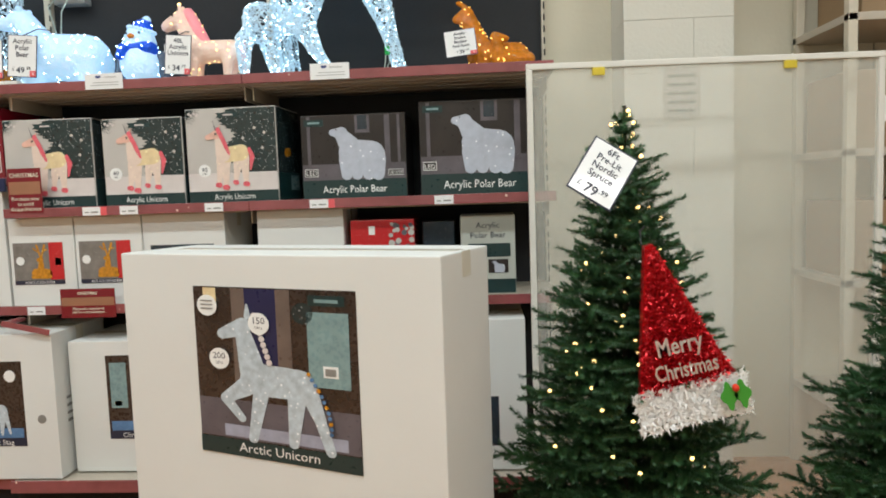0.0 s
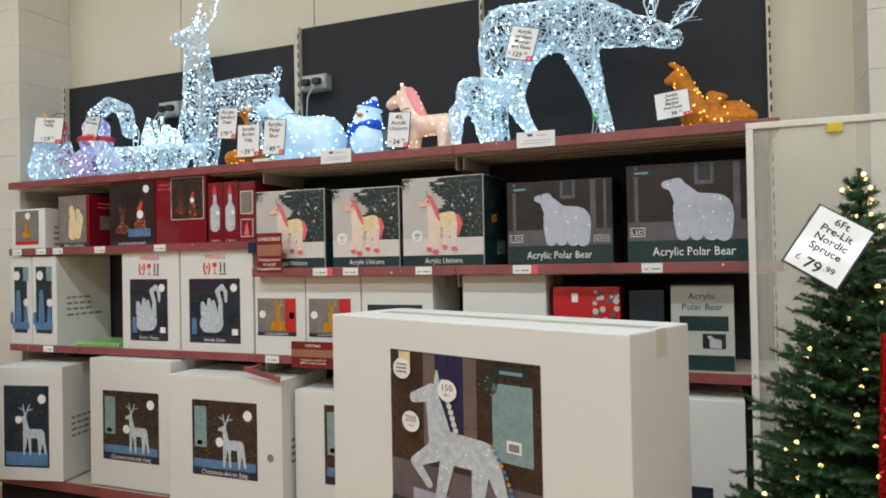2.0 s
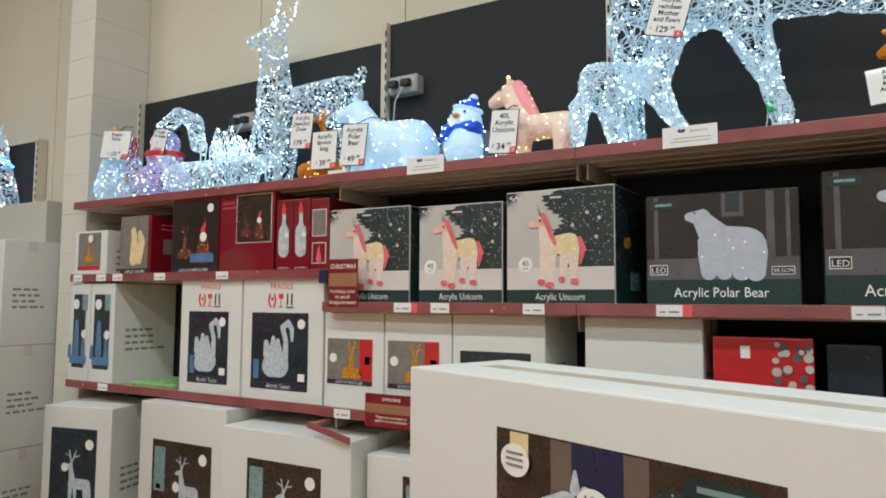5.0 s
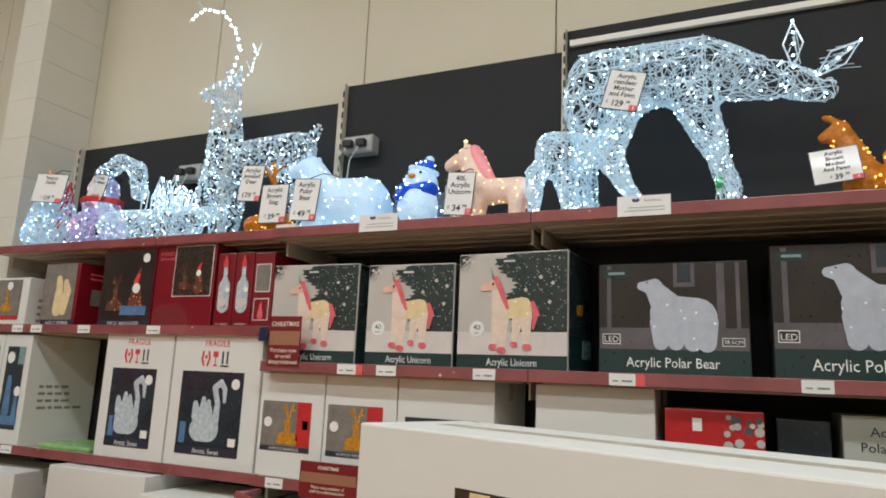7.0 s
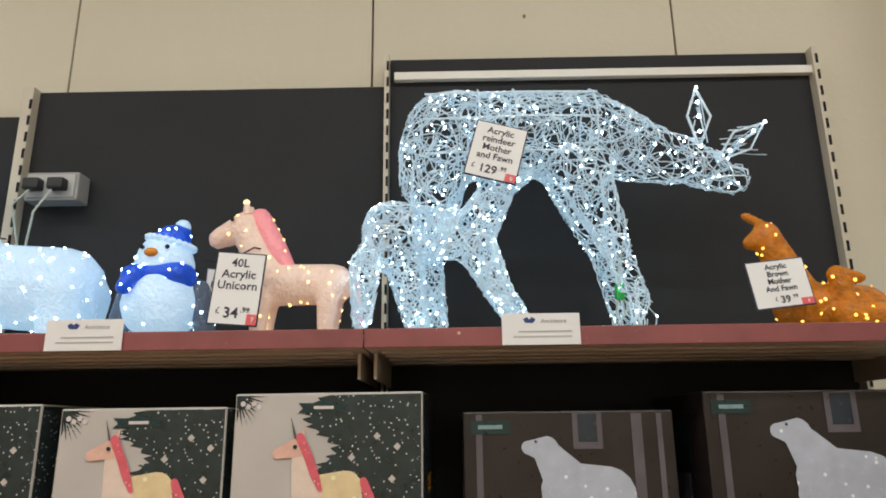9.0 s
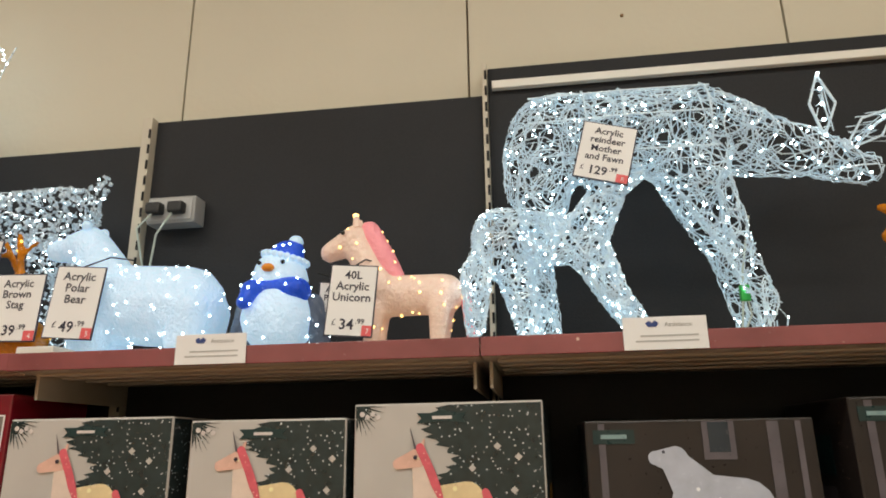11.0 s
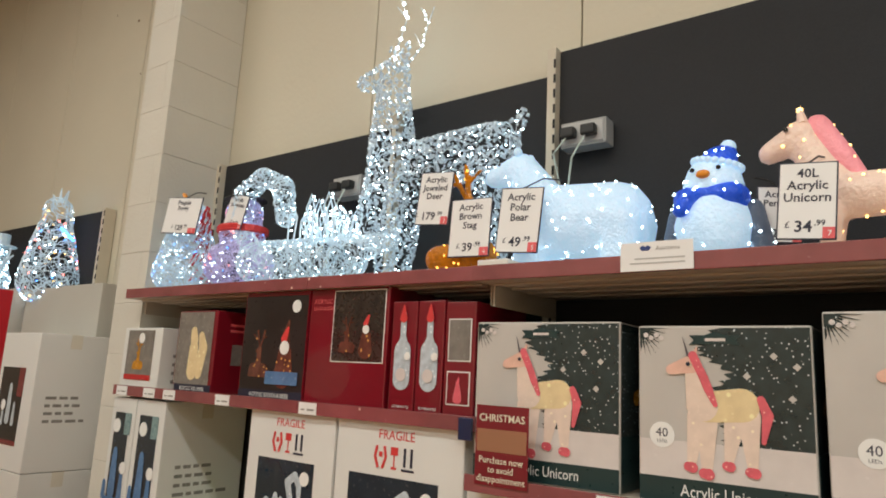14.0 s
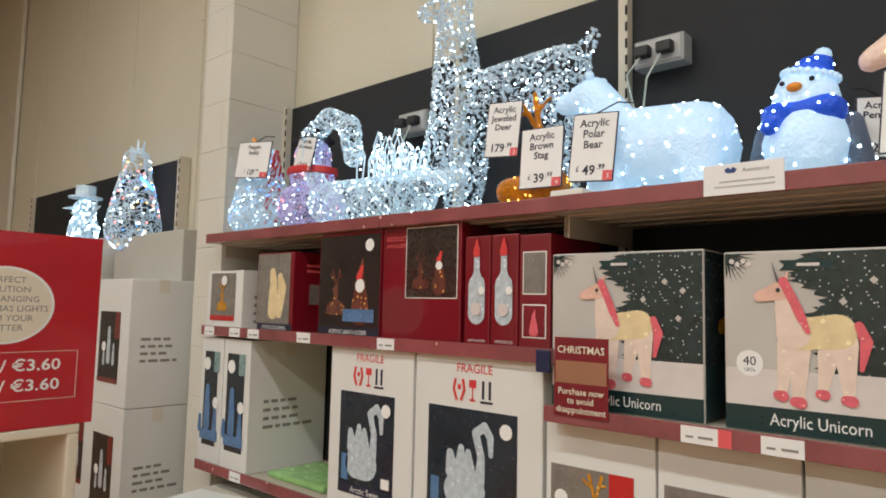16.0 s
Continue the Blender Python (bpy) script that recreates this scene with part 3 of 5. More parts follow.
def bear_carton(m, w=0.40, h=0.33, d=0.29, small=True):
    t = carton("bear_carton", w, d, h, m, "glossy dark carton showing a white lit polar bear", P_DUSK, group="polar bear cartons")
    e = -0.0005
    s = h / 0.33
    part("printed_snow", rect(-w / 2 + 0.003, 0.075 * s, w / 2 - 0.003, 0.14 * s, e), P_DRIFT, t)
    part("green_band", rect(-w / 2 + 0.002, 0.003, w / 2 - 0.002, 0.078 * s, e - 0.0008), P_GREEN, t)
    part("printed_window", rect(w * 0.02, h * 0.78, w * 0.16, h - 0.004, e - 0.0004), P_DRIFT, t)
    for q, wd in ((-0.44, 0.03), (0.30, 0.05), (0.42, 0.025)):
        part("printed_post", rect(w * q, 0.14 * s, w * (q + wd), h - 0.006, e - 0.0003), P_DRIFT, t)
    part("window_glass", rect(w * 0.045, h * 0.82, w * 0.135, h - 0.006, e - 0.0012), P_NIGHT, t)
    part("bear_figure", figure(BEAR, e - 0.0018, 0.015, 0.085 * s, 0.215 * s), P_BEAR, t)
    part("bear_eye", disc(-0.065 * s, 0.272 * s, 0.003, e - 0.0034, 8), INK, t)
    part("title", words("Acrylic Polar Bear", 0.040 * s, 0.0, 0.028 * s, e - 0.0016, squeeze=0.86), WHITE_INK, t)
    part("led_frame", rect(-w / 2 + 0.012, 0.092 * s, -w / 2 + 0.066, 0.122 * s, e - 0.0010), WHITE_INK, t)
    part("led_field", rect(-w / 2 + 0.0145, 0.0945 * s, -w / 2 + 0.0635, 0.1195 * s, e - 0.0018), P_DUSK, t)
    part("led_mark", words("LED", 0.026, -w / 2 + 0.039, 0.098 * s, e - 0.0028), WHITE_INK, t)
    if small:
        part("size_frame", rect(w / 2 - 0.075, 0.090 * s, w / 2 - 0.015, 0.113 * s, e - 0.0010), WHITE_INK, t)
        part("size_field", rect(w / 2 - 0.073, 0.092 * s, w / 2 - 0.017, 0.111 * s, e - 0.0018), P_DUSK, t)
        part("size_mark", words("38.5CM", 0.016, w / 2 - 0.045, 0.096 * s, e - 0.0028), WHITE_INK, t)
    part("logo_ribbon", rect(-w / 2 + 0.015, h - 0.045, -w / 2 + 0.095, h - 0.018, e - 0.0012), P_GREEN, t)
    part("logo_bar", rect(-w / 2 + 0.03, h - 0.035, -w / 2 + 0.08, h - 0.027, e - 0.0022), P_TEAL, t)
    sm = Matrix.Translation((-w / 2, 0, 0)) @ Matrix.Rotation(-math.pi / 2, 4, "Z")
    for nm, bm, mm in (("side_band", rect(-d + 0.004, 0.003, -0.004, 0.078 * s, e), P_GREEN), ("side_panel", rect(-d * 0.7, h * 0.62, -d * 0.3, h * 0.82, e), P_GREEN), ("side_picture", rect(-d * 0.66, h * 0.35, -d * 0.34, h * 0.56, e), P_DRIFT)):
        bm.transform(sm)
        part(nm, bm, mm, t)
    return t


def picture_carton(name, w, d, h, m, label, pic, back, fig, figmat, figat, group="", title="", extras=()):
    """A white carton with one printed picture (x0, z0, x1, z1) on its front."""
    t = carton(name, w, d, h, m, label, group=group)
    x0, z0, x1, z1 = pic
    e = -0.0005
    part("picture", rect(x0, z0, x1, z1, e), back, t, "printed picture on the front")
    if fig:
        ox, oz, s = figat
        part("printed_figure", figure(fig, e - 0.0018, ox, oz, s), figmat, t)
    bh = 0.10 * (z1 - z0)
    if title:
        part("title_band", rect(x0, z0, x1, z0 + bh, e - 0.0008), INK, t)
        part("title", words(title, bh * 0.85, (x0 + x1) / 2, z0 + bh * 0.2, e - 0.0018), WHITE_INK, t)
    for kind, *a in extras:
        if kind == "disc":
            part("white_disc", disc(a[0], a[1], a[2], e - 0.0026), WHITE_INK, t)
            if len(a) > 3:
                part("disc_text", words(a[3], a[2] * 0.75, a[0], a[1] - a[2] * 0.15, e - 0.0036), INK, t)
        else:
            part("print_patch", rect(*a[:4], e - 0.0012), a[4], t)
    case_text(t, w / 2, d, h)
    plain_seam(t, w, d, h)
    return t


def fragile_marks(t, z, s=1.0):
    part("fragile_word", words("FRAGILE", 0.036 * s, 0, z + 0.05 * s, -0.0012), RED_INK, t, "red printed word")
    for k, x in enumerate((-0.055, -0.005, 0.045)):
        bm = bmesh.new()
        x *= s
        if k == 0:
            for q in (-1, 1):
                tube(bm, [(x + q * 0.008 * s, -0.0008, z - 0.03 * s), (x + q * 0.02 * s, -0.0008, z), (x + q * 0.014 * s, -0.0008, z + 0.03 * s)], 0.0045 * s, 4)
            block(x - 0.006 * s, -0.0014, z, x + 0.006 * s, -0.0004, z + 0.014 * s, 0, bm)
        elif k == 1:
            block(x - 0.013 * s, -0.0014, z + 0.008 * s, x + 0.013 * s, -0.0004, z + 0.03 * s, 0, bm)
            block(x - 0.002 * s, -0.0014, z - 0.024 * s, x + 0.002 * s, -0.0004, z + 0.008 * s, 0, bm)
            block(x - 0.010 * s, -0.0014, z - 0.03 * s, x + 0.010 * s, -0.0004, z - 0.024 * s, 0, bm)
        else:
            for q in (-0.012, 0.012):
                block(x + (q - 0.004) * s, -0.0014, z - 0.02 * s, x + (q + 0.004) * s, -0.0004, z + 0.03 * s, 0, bm)
            block(x - 0.022 * s, -0.0014, z - 0.032 * s, x + 0.022 * s, -0.0004, z - 0.026 * s, 0, bm)
        part("handling_mark", bm, INK if k == 2 else RED_INK, t)


def between(x0, x1, y, z, turn=0):
    return pose((x0 + x1) / 2, y, z, 0, 0, turn), x1 - x0


# middle shelf of the deep bays
unicorn_carton(pose(-0.845, 0.055, DM, 0, 0, 2.0), w=0.37, h=0.37)
unicorn_carton(pose(-0.45, 0.06, DM, 0, 0, 0.5), w=0.335, h=0.36)
unicorn_carton(pose(-0.075, 0.045, DM, 0, 0, -3.5), w=0.38, h=0.385)
bear_carton(pose(0.41, 0.10, DM, 0, 0, 0), 0.43, 0.345)
bear_carton(pose(0.92, 0.085, DM, 0, 0, 1.5), 0.475, 0.38, 0.32, small=False)

# low shelf of the deep bays
for xa, xb in ((-1.045, -0.765), (-0.76, -0.475)):
    m, w = between(xa, xb, 0.05, DL)
    picture_carton("reindeer_carton", w, 0.33, 0.365, m, "white carton showing an amber lit reindeer", (-w / 2 + 0.015, 0.09, w / 2 - 0.05, 0.265), P_WALLPIC, LYING, P_ORANGE, (-0.015, 0.115, 0.15),
                   "reindeer cartons", "ACRYLIC REINDEER", (("patch", w / 2 - 0.11, 0.11, w / 2 - 0.05, 0.265, P_REDB), ("patch", w / 2 - 0.085, 0.17, w / 2 - 0.06, 0.20, WHITE_INK), ("disc", -w / 2 + 0.045, 0.19, 0.018)))
m, w = between(-0.47, -0.125, 0.05, DL)
picture_carton("reindeer_carton", w, 0.33, 0.365, m, "white carton with a dark picture low on its front", (-w / 2 + 0.03, 0.03, w / 2 - 0.05, 0.24), P_NIGHT, LYING, P_ORANGE, (-0.015, 0.05, 0.15), "reindeer cartons")
m, w = between(0.01, 0.365, 0.05, DL)
picture_carton("reindeer_carton", w, 0.33, 0.365, m, "white carton with a dark picture low on its front", (-w / 2 + 0.03, 0.03, w / 2 - 0.05, 0.19), P_SCENE, LYING, P_ORANGE, (-0.015, 0.05, 0.12), "reindeer cartons")
rc = carton("bauble_carton", 0.26, 0.26, 0.315, pose(0.52, 0.06, DL), "bright red carton with printed silver baubles", P_REDB)
rng = random.Random(5)
for k in range(26):
    part("printed_bauble", disc(rng.uniform(0.035, 0.122), rng.uniform(0.15, 0.30), rng.uniform(0.007, 0.013), -0.0006 - 0.0002 * k, 14), P_GREY if k % 3 else P_DRIFT, rc)
part("printed_tag", rect(-0.055, 0.255, -0.03, 0.29, -0.0006), WHITE_INK, rc)
part("printed_ribbon", rect(-0.03, 0.12, 0.06, 0.165, -0.0006), P_SNOW, rc)
dk = carton("dark_carton", 0.13, 0.26, 0.30, pose(0.745, 0.10, DL), "dark printed carton standing in the shelf shadow", P_NIGHT)
part("printed_figure", figure(BEAR, -0.001, 0, 0.04, 0.12), P_ICE, dk)
tc = carton("bear_label_carton", 0.22, 0.25, 0.32, pose(0.945, 0.08, DL), "pale carton labelled as polar bear with a dark green base", P_TEAL)
tc.children[0].data.materials[0] = mat("pale_sage_card", (0.50, 0.52, 0.47), 0.4, var=0.1, coat=0.3)
part("title", words("Acrylic", 0.034, 0, 0.268, -0.001), INK, tc)
part("title", words("Polar Bear", 0.034, 0, 0.228, -0.001), INK, tc)
part("print_patch", rect(-0.08, 0.15, 0.09, 0.205, -0.0006), P_GREEN, tc)
part("print_patch", rect(0.0, 0.085, 0.08, 0.14, -0.0006), P_DUSK, tc)
part("printed_figure", figure(BEAR, -0.0022, 0.04, 0.088, 0.05), P_BEAR, tc)
part("green_band", rect(-0.108, 0.004, 0.108, 0.06, -0.0006), P_GREEN, tc)

# middle shelf of the shallow bays
m, w = between(-2.725, -2.46, 0.06, LM)
picture_carton("reindeer_carton", w, 0.30, 0.23, m, "small white carton showing an amber lit figure", (-w / 2 + 0.03, 0.05, w / 2 - 0.05, 0.22), P_WALLPIC, LYING, P_ORANGE, (-0.02, 0.07, 0.12), "reindeer cartons", "", (("patch", -w / 2 + 0.03, 0.03, w / 2 - 0.05, 0.05, P_REDB), ("disc", 0.0, 0.19, 0.02)))


def red_carton(name, x0, x1, h, label, pic, pic_mat, fig=None, figmat=None, figat=None, title="", d=0.28, y=0.055):
    m, w = between(x0, x1, y, LM)
    t = carton(name, w, d, h, m, label, P_RED, group="red cartons")
    a, b, c, e = pic
    part("picture_border", rect(a - 0.003, b - 0.003, c + 0.003, e + 0.003, -0.0005), WHITE_INK if name == "santa_carton" else P_RED, t)
    part("picture", rect(a, b, c, e, -0.0012), pic_mat, t, "printed picture on the front")
    if fig:
        part("printed_figure", figure(fig, -0.0026, *figat), figmat, t)
    if title:
        part("title_band", rect(-w / 2 + 0.003, 0.003, w / 2 - 0.003, 0.03, -0.0014), INK, t)
        part("title", words(title, 0.019, 0, 0.010, -0.0024, squeeze=0.9), WHITE_INK, t)
    s = Matrix.Translation((w / 2, 0, 0)) @ Matrix.Rotation(math.pi / 2, 4, "Z")
    bm = rect(d * 0.25, h * 0.35, d * 0.75, h * 0.6, -0.0005)
    bm.transform(s)
    part("side_picture", bm, P_WALLPIC, t)
    for k in range(2):
        bm = rect(d * 0.2, h * (0.82 - 0.07 * k), d * 0.7, h * (0.85 - 0.07 * k), -0.0005)
        bm.transform(s)
        part("side_print", bm, RED_LABEL, t)
    return t


SQUIRREL = [(0, 0.12, 0.12, 0.0, 0.45, 0.10), (0, 0.55, 0.09, -0.03, 0.68, 0.07), (0.16, 0.1, 0.08, 0.22, 0.45, 0.10), (0.22, 0.45, 0.1, 0.16, 0.62, 0.06)]
SANTA = [(0, 0.1, 0.20, 0, 0.4, 0.14), (0, 0.5, 0.11, 0.0, 0.58, 0.09), (0.0, 0.66, 0.08, 0.05, 0.86, 0.02)]
sq = red_carton("squirrel_carton", -2.34, -2.12, 0.29, "red carton showing an amber lit squirrel", (-0.115, 0.03, 0.09, 0.285), P_WALLPIC, SQUIRREL, P_CREAM, (-0.01, 0.045, 0.25), "ACRYLIC SQUIRREL")
sd = red_carton("santa_deer_carton", -1.97, -1.662, 0.345, "dark red carton showing a lit santa and deer", (-0.15, 0.03, 0.15, 0.33), P_DUSK, SANTA, P_SCENE, (0.06, 0.06, 0.22), "ACRYLIC SANTA & DEER")
part("printed_figure", figure(LYING, -0.003, -0.07, 0.07, 0.16), P_SCENE, sd)
part("printed_cap", figure([(0.055, 0.192, 0.014, 0.07, 0.225, 0.006)], -0.0046), RED_INK, sd)
part("printed_beard", disc(0.06, 0.165, 0.022, -0.0045, 14), WHITE_INK, sd)
part("printed_blue", rect(-0.02, 0.05, 0.13, 0.09, -0.0048), P_BLUE, sd)
part("white_disc", disc(0.1, 0.295, 0.02, -0.003), WHITE_INK, sd)
br = red_carton("santa_carton", -1.655, -1.335, 0.345, "large red carton with a framed santa picture", (-0.055, 0.13, 0.145, 0.335), P_BRICK, SANTA, P_SCENE, (0.08, 0.15, 0.13))
part("printed_figure", figure(LYING, -0.003, 0.0, 0.155, 0.11), P_SCENE, br)
part("printed_beard", disc(0.08, 0.222, 0.013, -0.0045, 14), WHITE_INK, br)
part("printed_cap", figure([(0.078, 0.238, 0.009, 0.088, 0.26, 0.004)], -0.0046), RED_INK, br)
part("title", words("ACRYLIC", 0.020, -0.145, 0.30, -0.001, "LEFT"), RED_LABEL, br)
part("title", words("SANTA & DEER", 0.016, -0.145, 0.28, -0.001, "LEFT", squeeze=0.8), RED_LABEL, br)
for xa, xb in ((-1.32, -1.232), (-1.228, -1.14)):
    bt = red_carton("bottle_carton", xa, xb, 0.30, "narrow red carton showing a glitter bottle", (-0.036, 0.04, 0.036, 0.06), P_RED, None, None, None, d=0.26)
    part("printed_bottle", figure([(0, 0.22, 0.11, 0, 0.52, 0.11), (0, 0.55, 0.09, 0, 0.66, 0.04), (0, 0.7, 0.04, 0, 0.9, 0.035)], -0.003, 0, 0.03, 0.26), P_ICE, bt)
    part("printed_hat", figure([(0, 0.86, 0.05, 0, 0.99, 0.01)], -0.005, 0, 0.03, 0.26), RED_INK, bt)
    part("printed_glitter", disc(0.0, 0.10, 0.018, -0.0055, 12), P_SNOW, bt)
    part("white_disc", disc(0.02, 0.15, 0.011, -0.006, 12), WHITE_INK, bt)
    part("title", words("GLITTER BOTTLE", 0.009, 0, 0.012, -0.001, squeeze=0.85), WHITE_INK, bt)
bs = carton("glitter_bottle_carton", 0.095, 0.26, 0.295, pose(-1.088, 0.055, LM), "red carton turned to its framed side pictures", P_RED)
for z0, z1, mm in ((0.14, 0.25, P_WALLPIC), (0.03, 0.115, P_RED)):
    part("picture_border", rect(-0.036, z0, 0.036, z1, -0.0006), WHITE_INK, bs)
    part("picture", rect(-0.033, z0 + 0.003, 0.033, z1 - 0.003, -0.0014), mm, bs)
part("printed_figure", figure(SANTA, -0.003, 0, 0.04, 0.07), P_PINK, bs)

# low shelf of the shallow bays
for xa, xb in ((-2.725, -2.56), (-2.553, -2.365)):
    m, w = between(xa, xb, 0.05, LL)
    pc = picture_carton("penguin_carton", w, 0.36, 0.495, m, "tall white carton showing a lit penguin family at night", (-w / 2 + 0.03, 0.07, w / 2 - 0.035, 0.44), P_NIGHT, PENGUIN, P_BLUE, (-0.02, 0.10, 0.24), "penguin cartons", "", (("disc", -0.03, 0.39, 0.026), ("disc", 0.045, 0.24, 0.022), ("patch", 0.02, 0.36, 0.062, 0.44, P_TEAL), ("patch", -0.07, 0.09, 0.065, 0.13, P_BLUE)))
for xa, xb in ((-1.89, -1.51), (-1.50, -1.06)):
    m, w = between(xa, xb, 0.055, LL)
    pc = picture_carton("swan_carton", w, 0.34, 0.515, m, "white fragile carton showing a lit white swan", (-w / 2 + 0.055, 0.05, w / 2 - 0.075, 0.365), P_NIGHT, SWAN, P_ICE, (-0.02, 0.09, 0.25), "swan cartons", "Arctic Swan", (("disc", w / 2 - 0.11, 0.32, 0.02), ("patch", w / 2 - 0.125, 0.09, w / 2 - 0.09, 0.12, WHITE_INK), ("patch", -w / 2 + 0.07, 0.09, -w / 2 + 0.10, 0.17, P_BLUE)))
    fragile_marks(pc, 0.415, 0.95)
gb = tagged(new("green_bag", mesh_of(block(-2.30, 0.10, LL + 0.0005, -1.97, 0.34, LL + 0.022, 0.010), "green_bag", mat("green_plastic_wrap", (0.30, 0.55, 0.20), 0.25, var=0.4, scale=18, bump=0.6, bscale=30))), "flat crumpled green plastic wrap on the shelf", "wrap")

# base deck cartons
pic_x = (("disc", 0.14, 0.43, 0.024), ("disc", -0.02, 0.30, 0.022), ("patch", -0.165, 0.27, -0.095, 0.46, P_TEAL), ("patch", -0.15, 0.28, -0.12, 0.30, WHITE_INK))
t1 = picture_carton("deer_carton", 0.40, 0.36, 0.60, pose(-2.39, -0.10, 0.157, 0, 0, 12), "large white carton showing lit deer at night", (-0.15, 0.07, 0.12, 0.50), P_NIGHT, STAG, P_ICE, (0.02, 0.14, 0.27), "deer cartons", "", (("disc", 0.08, 0.43, 0.024), ("disc", -0.06, 0.32, 0.02)))
part("print_patch", rect(-0.14, 0.08, 0.11, 0.15, -0.0012), P_BLUE, t1)
for x0, x1, y, h in ((-2.03, -1.49, -0.03, 0.65), (-1.46, -0.81, -0.08, 0.60), (-0.79, -0.12, -0.01, 0.55)):
    m, w = between(x0, x1, y, 0.157)
    big = picture_carton("deer_carton", w, 0.38, h, m, "large white carton showing a lit standing stag", (-0.18, 0.14, 0.19, 0.49), P_BRICK, STAG, P_ICE, (0.05, 0.19, 0.25), "deer cartons", "Christmas Arctic Stag", pic_x)
    part("print_patch", rect(-0.17, 0.175, 0.18, 0.215, -0.0010), P_BLUE, big)
    if x0 == -1.46:
        part("hand_hole", disc(0.26, 0.25, 0.018, -0.0006, 18), GREY_INK, big, "round torn hand hole")
m, w = between(0.66, 1.08, -0.03, 0.157)
picture_carton("deer_carton", w, 0.38, 0.61, m, "plain white carton standing on the base deck", (-0.1, 0.1, 0.1, 0.3), P_NIGHT, STAG, P_ICE, (0.0, 0.12, 0.16), "deer cartons")

# carton standing before the shelves
bw, bh_, bd = 0.80, 1.17, 0.27
bigm = pose(0.436, -1.112, 0, 0, 0, -21.4) @ Matrix.Diagonal((1.163, 1, 0.97, 1))
bb = carton("horse_carton", bw, bd, bh_, bigm, "tall white carton showing a lit prancing unicorn by a door")
px0, pz0, px1, pz1 = -0.218, 0.655, 0.19, 1.088
e = -0.0006
part("picture", rect(px0, pz0, px1, pz1, e), P_BRICK, bb, "printed picture of a brick porch")
part("printed_door", rect(-0.08, 0.86, 0.0, 1.085, e - 0.0008), mat("printed_navy_door", (0.02, 0.022, 0.075), 0.3, var=0.4, scale=10), bb)
for a, b in ((-0.115, -0.08), (0.0, 0.035)):
    part("printed_door_frame", rect(a, 0.84, b, 1.085, e - 0.0008), mat("printed_grey_frame", (0.16, 0.12, 0.10), 0.3, var=0.4, scale=14), bb)
part("printed_snow", rect(px0 + 0.001, pz0 + 0.045, px1 - 0.001, 0.80, e - 0.0006), P_DRIFT, bb)
part("printed_frost", rect(-0.15, pz0 + 0.05, 0.16, 0.735, e - 0.0014), P_SNOW, bb).data.materials[0] = mat("printed_frosty_ground", (0.36, 0.37, 0.46), 0.3, var=0.45, scale=24)
part("printed_wreath", disc(0.065, 1.03, 0.026, e - 0.0014, 16), P_TREE, bb)
part("printed_lantern", rect(-0.19, 1.03, -0.155, 1.085, e - 0.0014), P_CREAM, bb)
part("unicorn_figure", figure(HORSE, e - 0.0022, -0.025, 0.70, 0.345), P_ICE, bb)
for k in range(9):
    part("mane_curl", disc(-0.055 + 0.035 * k / 8, 1.02 - 0.115 * k / 8, 0.0075, e - 0.0042 - 0.0002 * k, 10), P_SNOW, bb)
for k in range(12):
    a = k / 11
    part("tail_light", disc(0.075 + 0.05 * math.sin(1.7 * a), 0.885 - 0.14 * a, 0.005, e - 0.0042 - 0.0002 * k, 8), P_BLUE if k % 3 else P_ORANGE, bb)
part("teal_panel", rect(0.075, 0.855, 0.172, 1.035, e - 0.0014), P_TEAL, bb)
part("code_patch", rect(0.11, 0.88, 0.145, 0.908, e - 0.0024), WHITE_INK, bb)
part("code_bars", rect(0.115, 0.885, 0.14, 0.902, e - 0.0032), GREY_INK, bb)
part("logo_ribbon", rect(0.08, 1.05, 0.165, 1.075, e - 0.0014), P_GREEN, bb)
part("logo_bar", rect(0.095, 1.058, 0.15, 1.066, e - 0.0024), P_TEAL, bb)
part("green_band", rect(px0, pz0, px1, pz0 + 0.042, e - 0.0014), P_GREEN, bb)
part("title", words("Arctic Unicorn", 0.034, -0.01, pz0 + 0.013, e - 0.0026), WHITE_INK, bb)
for dx, dz, txt, sub in ((-0.178, 1.04, "", ""), (-0.043, 1.00, "150", "LEDs"), (-0.152, 0.905, "200", "LEDs")):
    part("white_disc", disc(dx, dz, 0.027, e - 0.005), WHITE_INK, bb)
    if txt:
        part("disc_text", words(txt, 0.023, dx, dz + 0.0, e - 0.006), INK, bb)
        part("disc_text", words(sub, 0.009, dx, dz - 0.013, e - 0.006), INK, bb)
    else:
        for k in range(3):
            part("disc_bar", rect(dx - 0.016, dz + 0.010 - 0.010 * k, dx + 0.016, dz + 0.014 - 0.010 * k, e - 0.006), GREY_INK, bb)
bb.children[0].data.transform(Matrix.Translation((-0.03, 0, 0)))
plain_seam(bb, 0.74, bd, bh_)


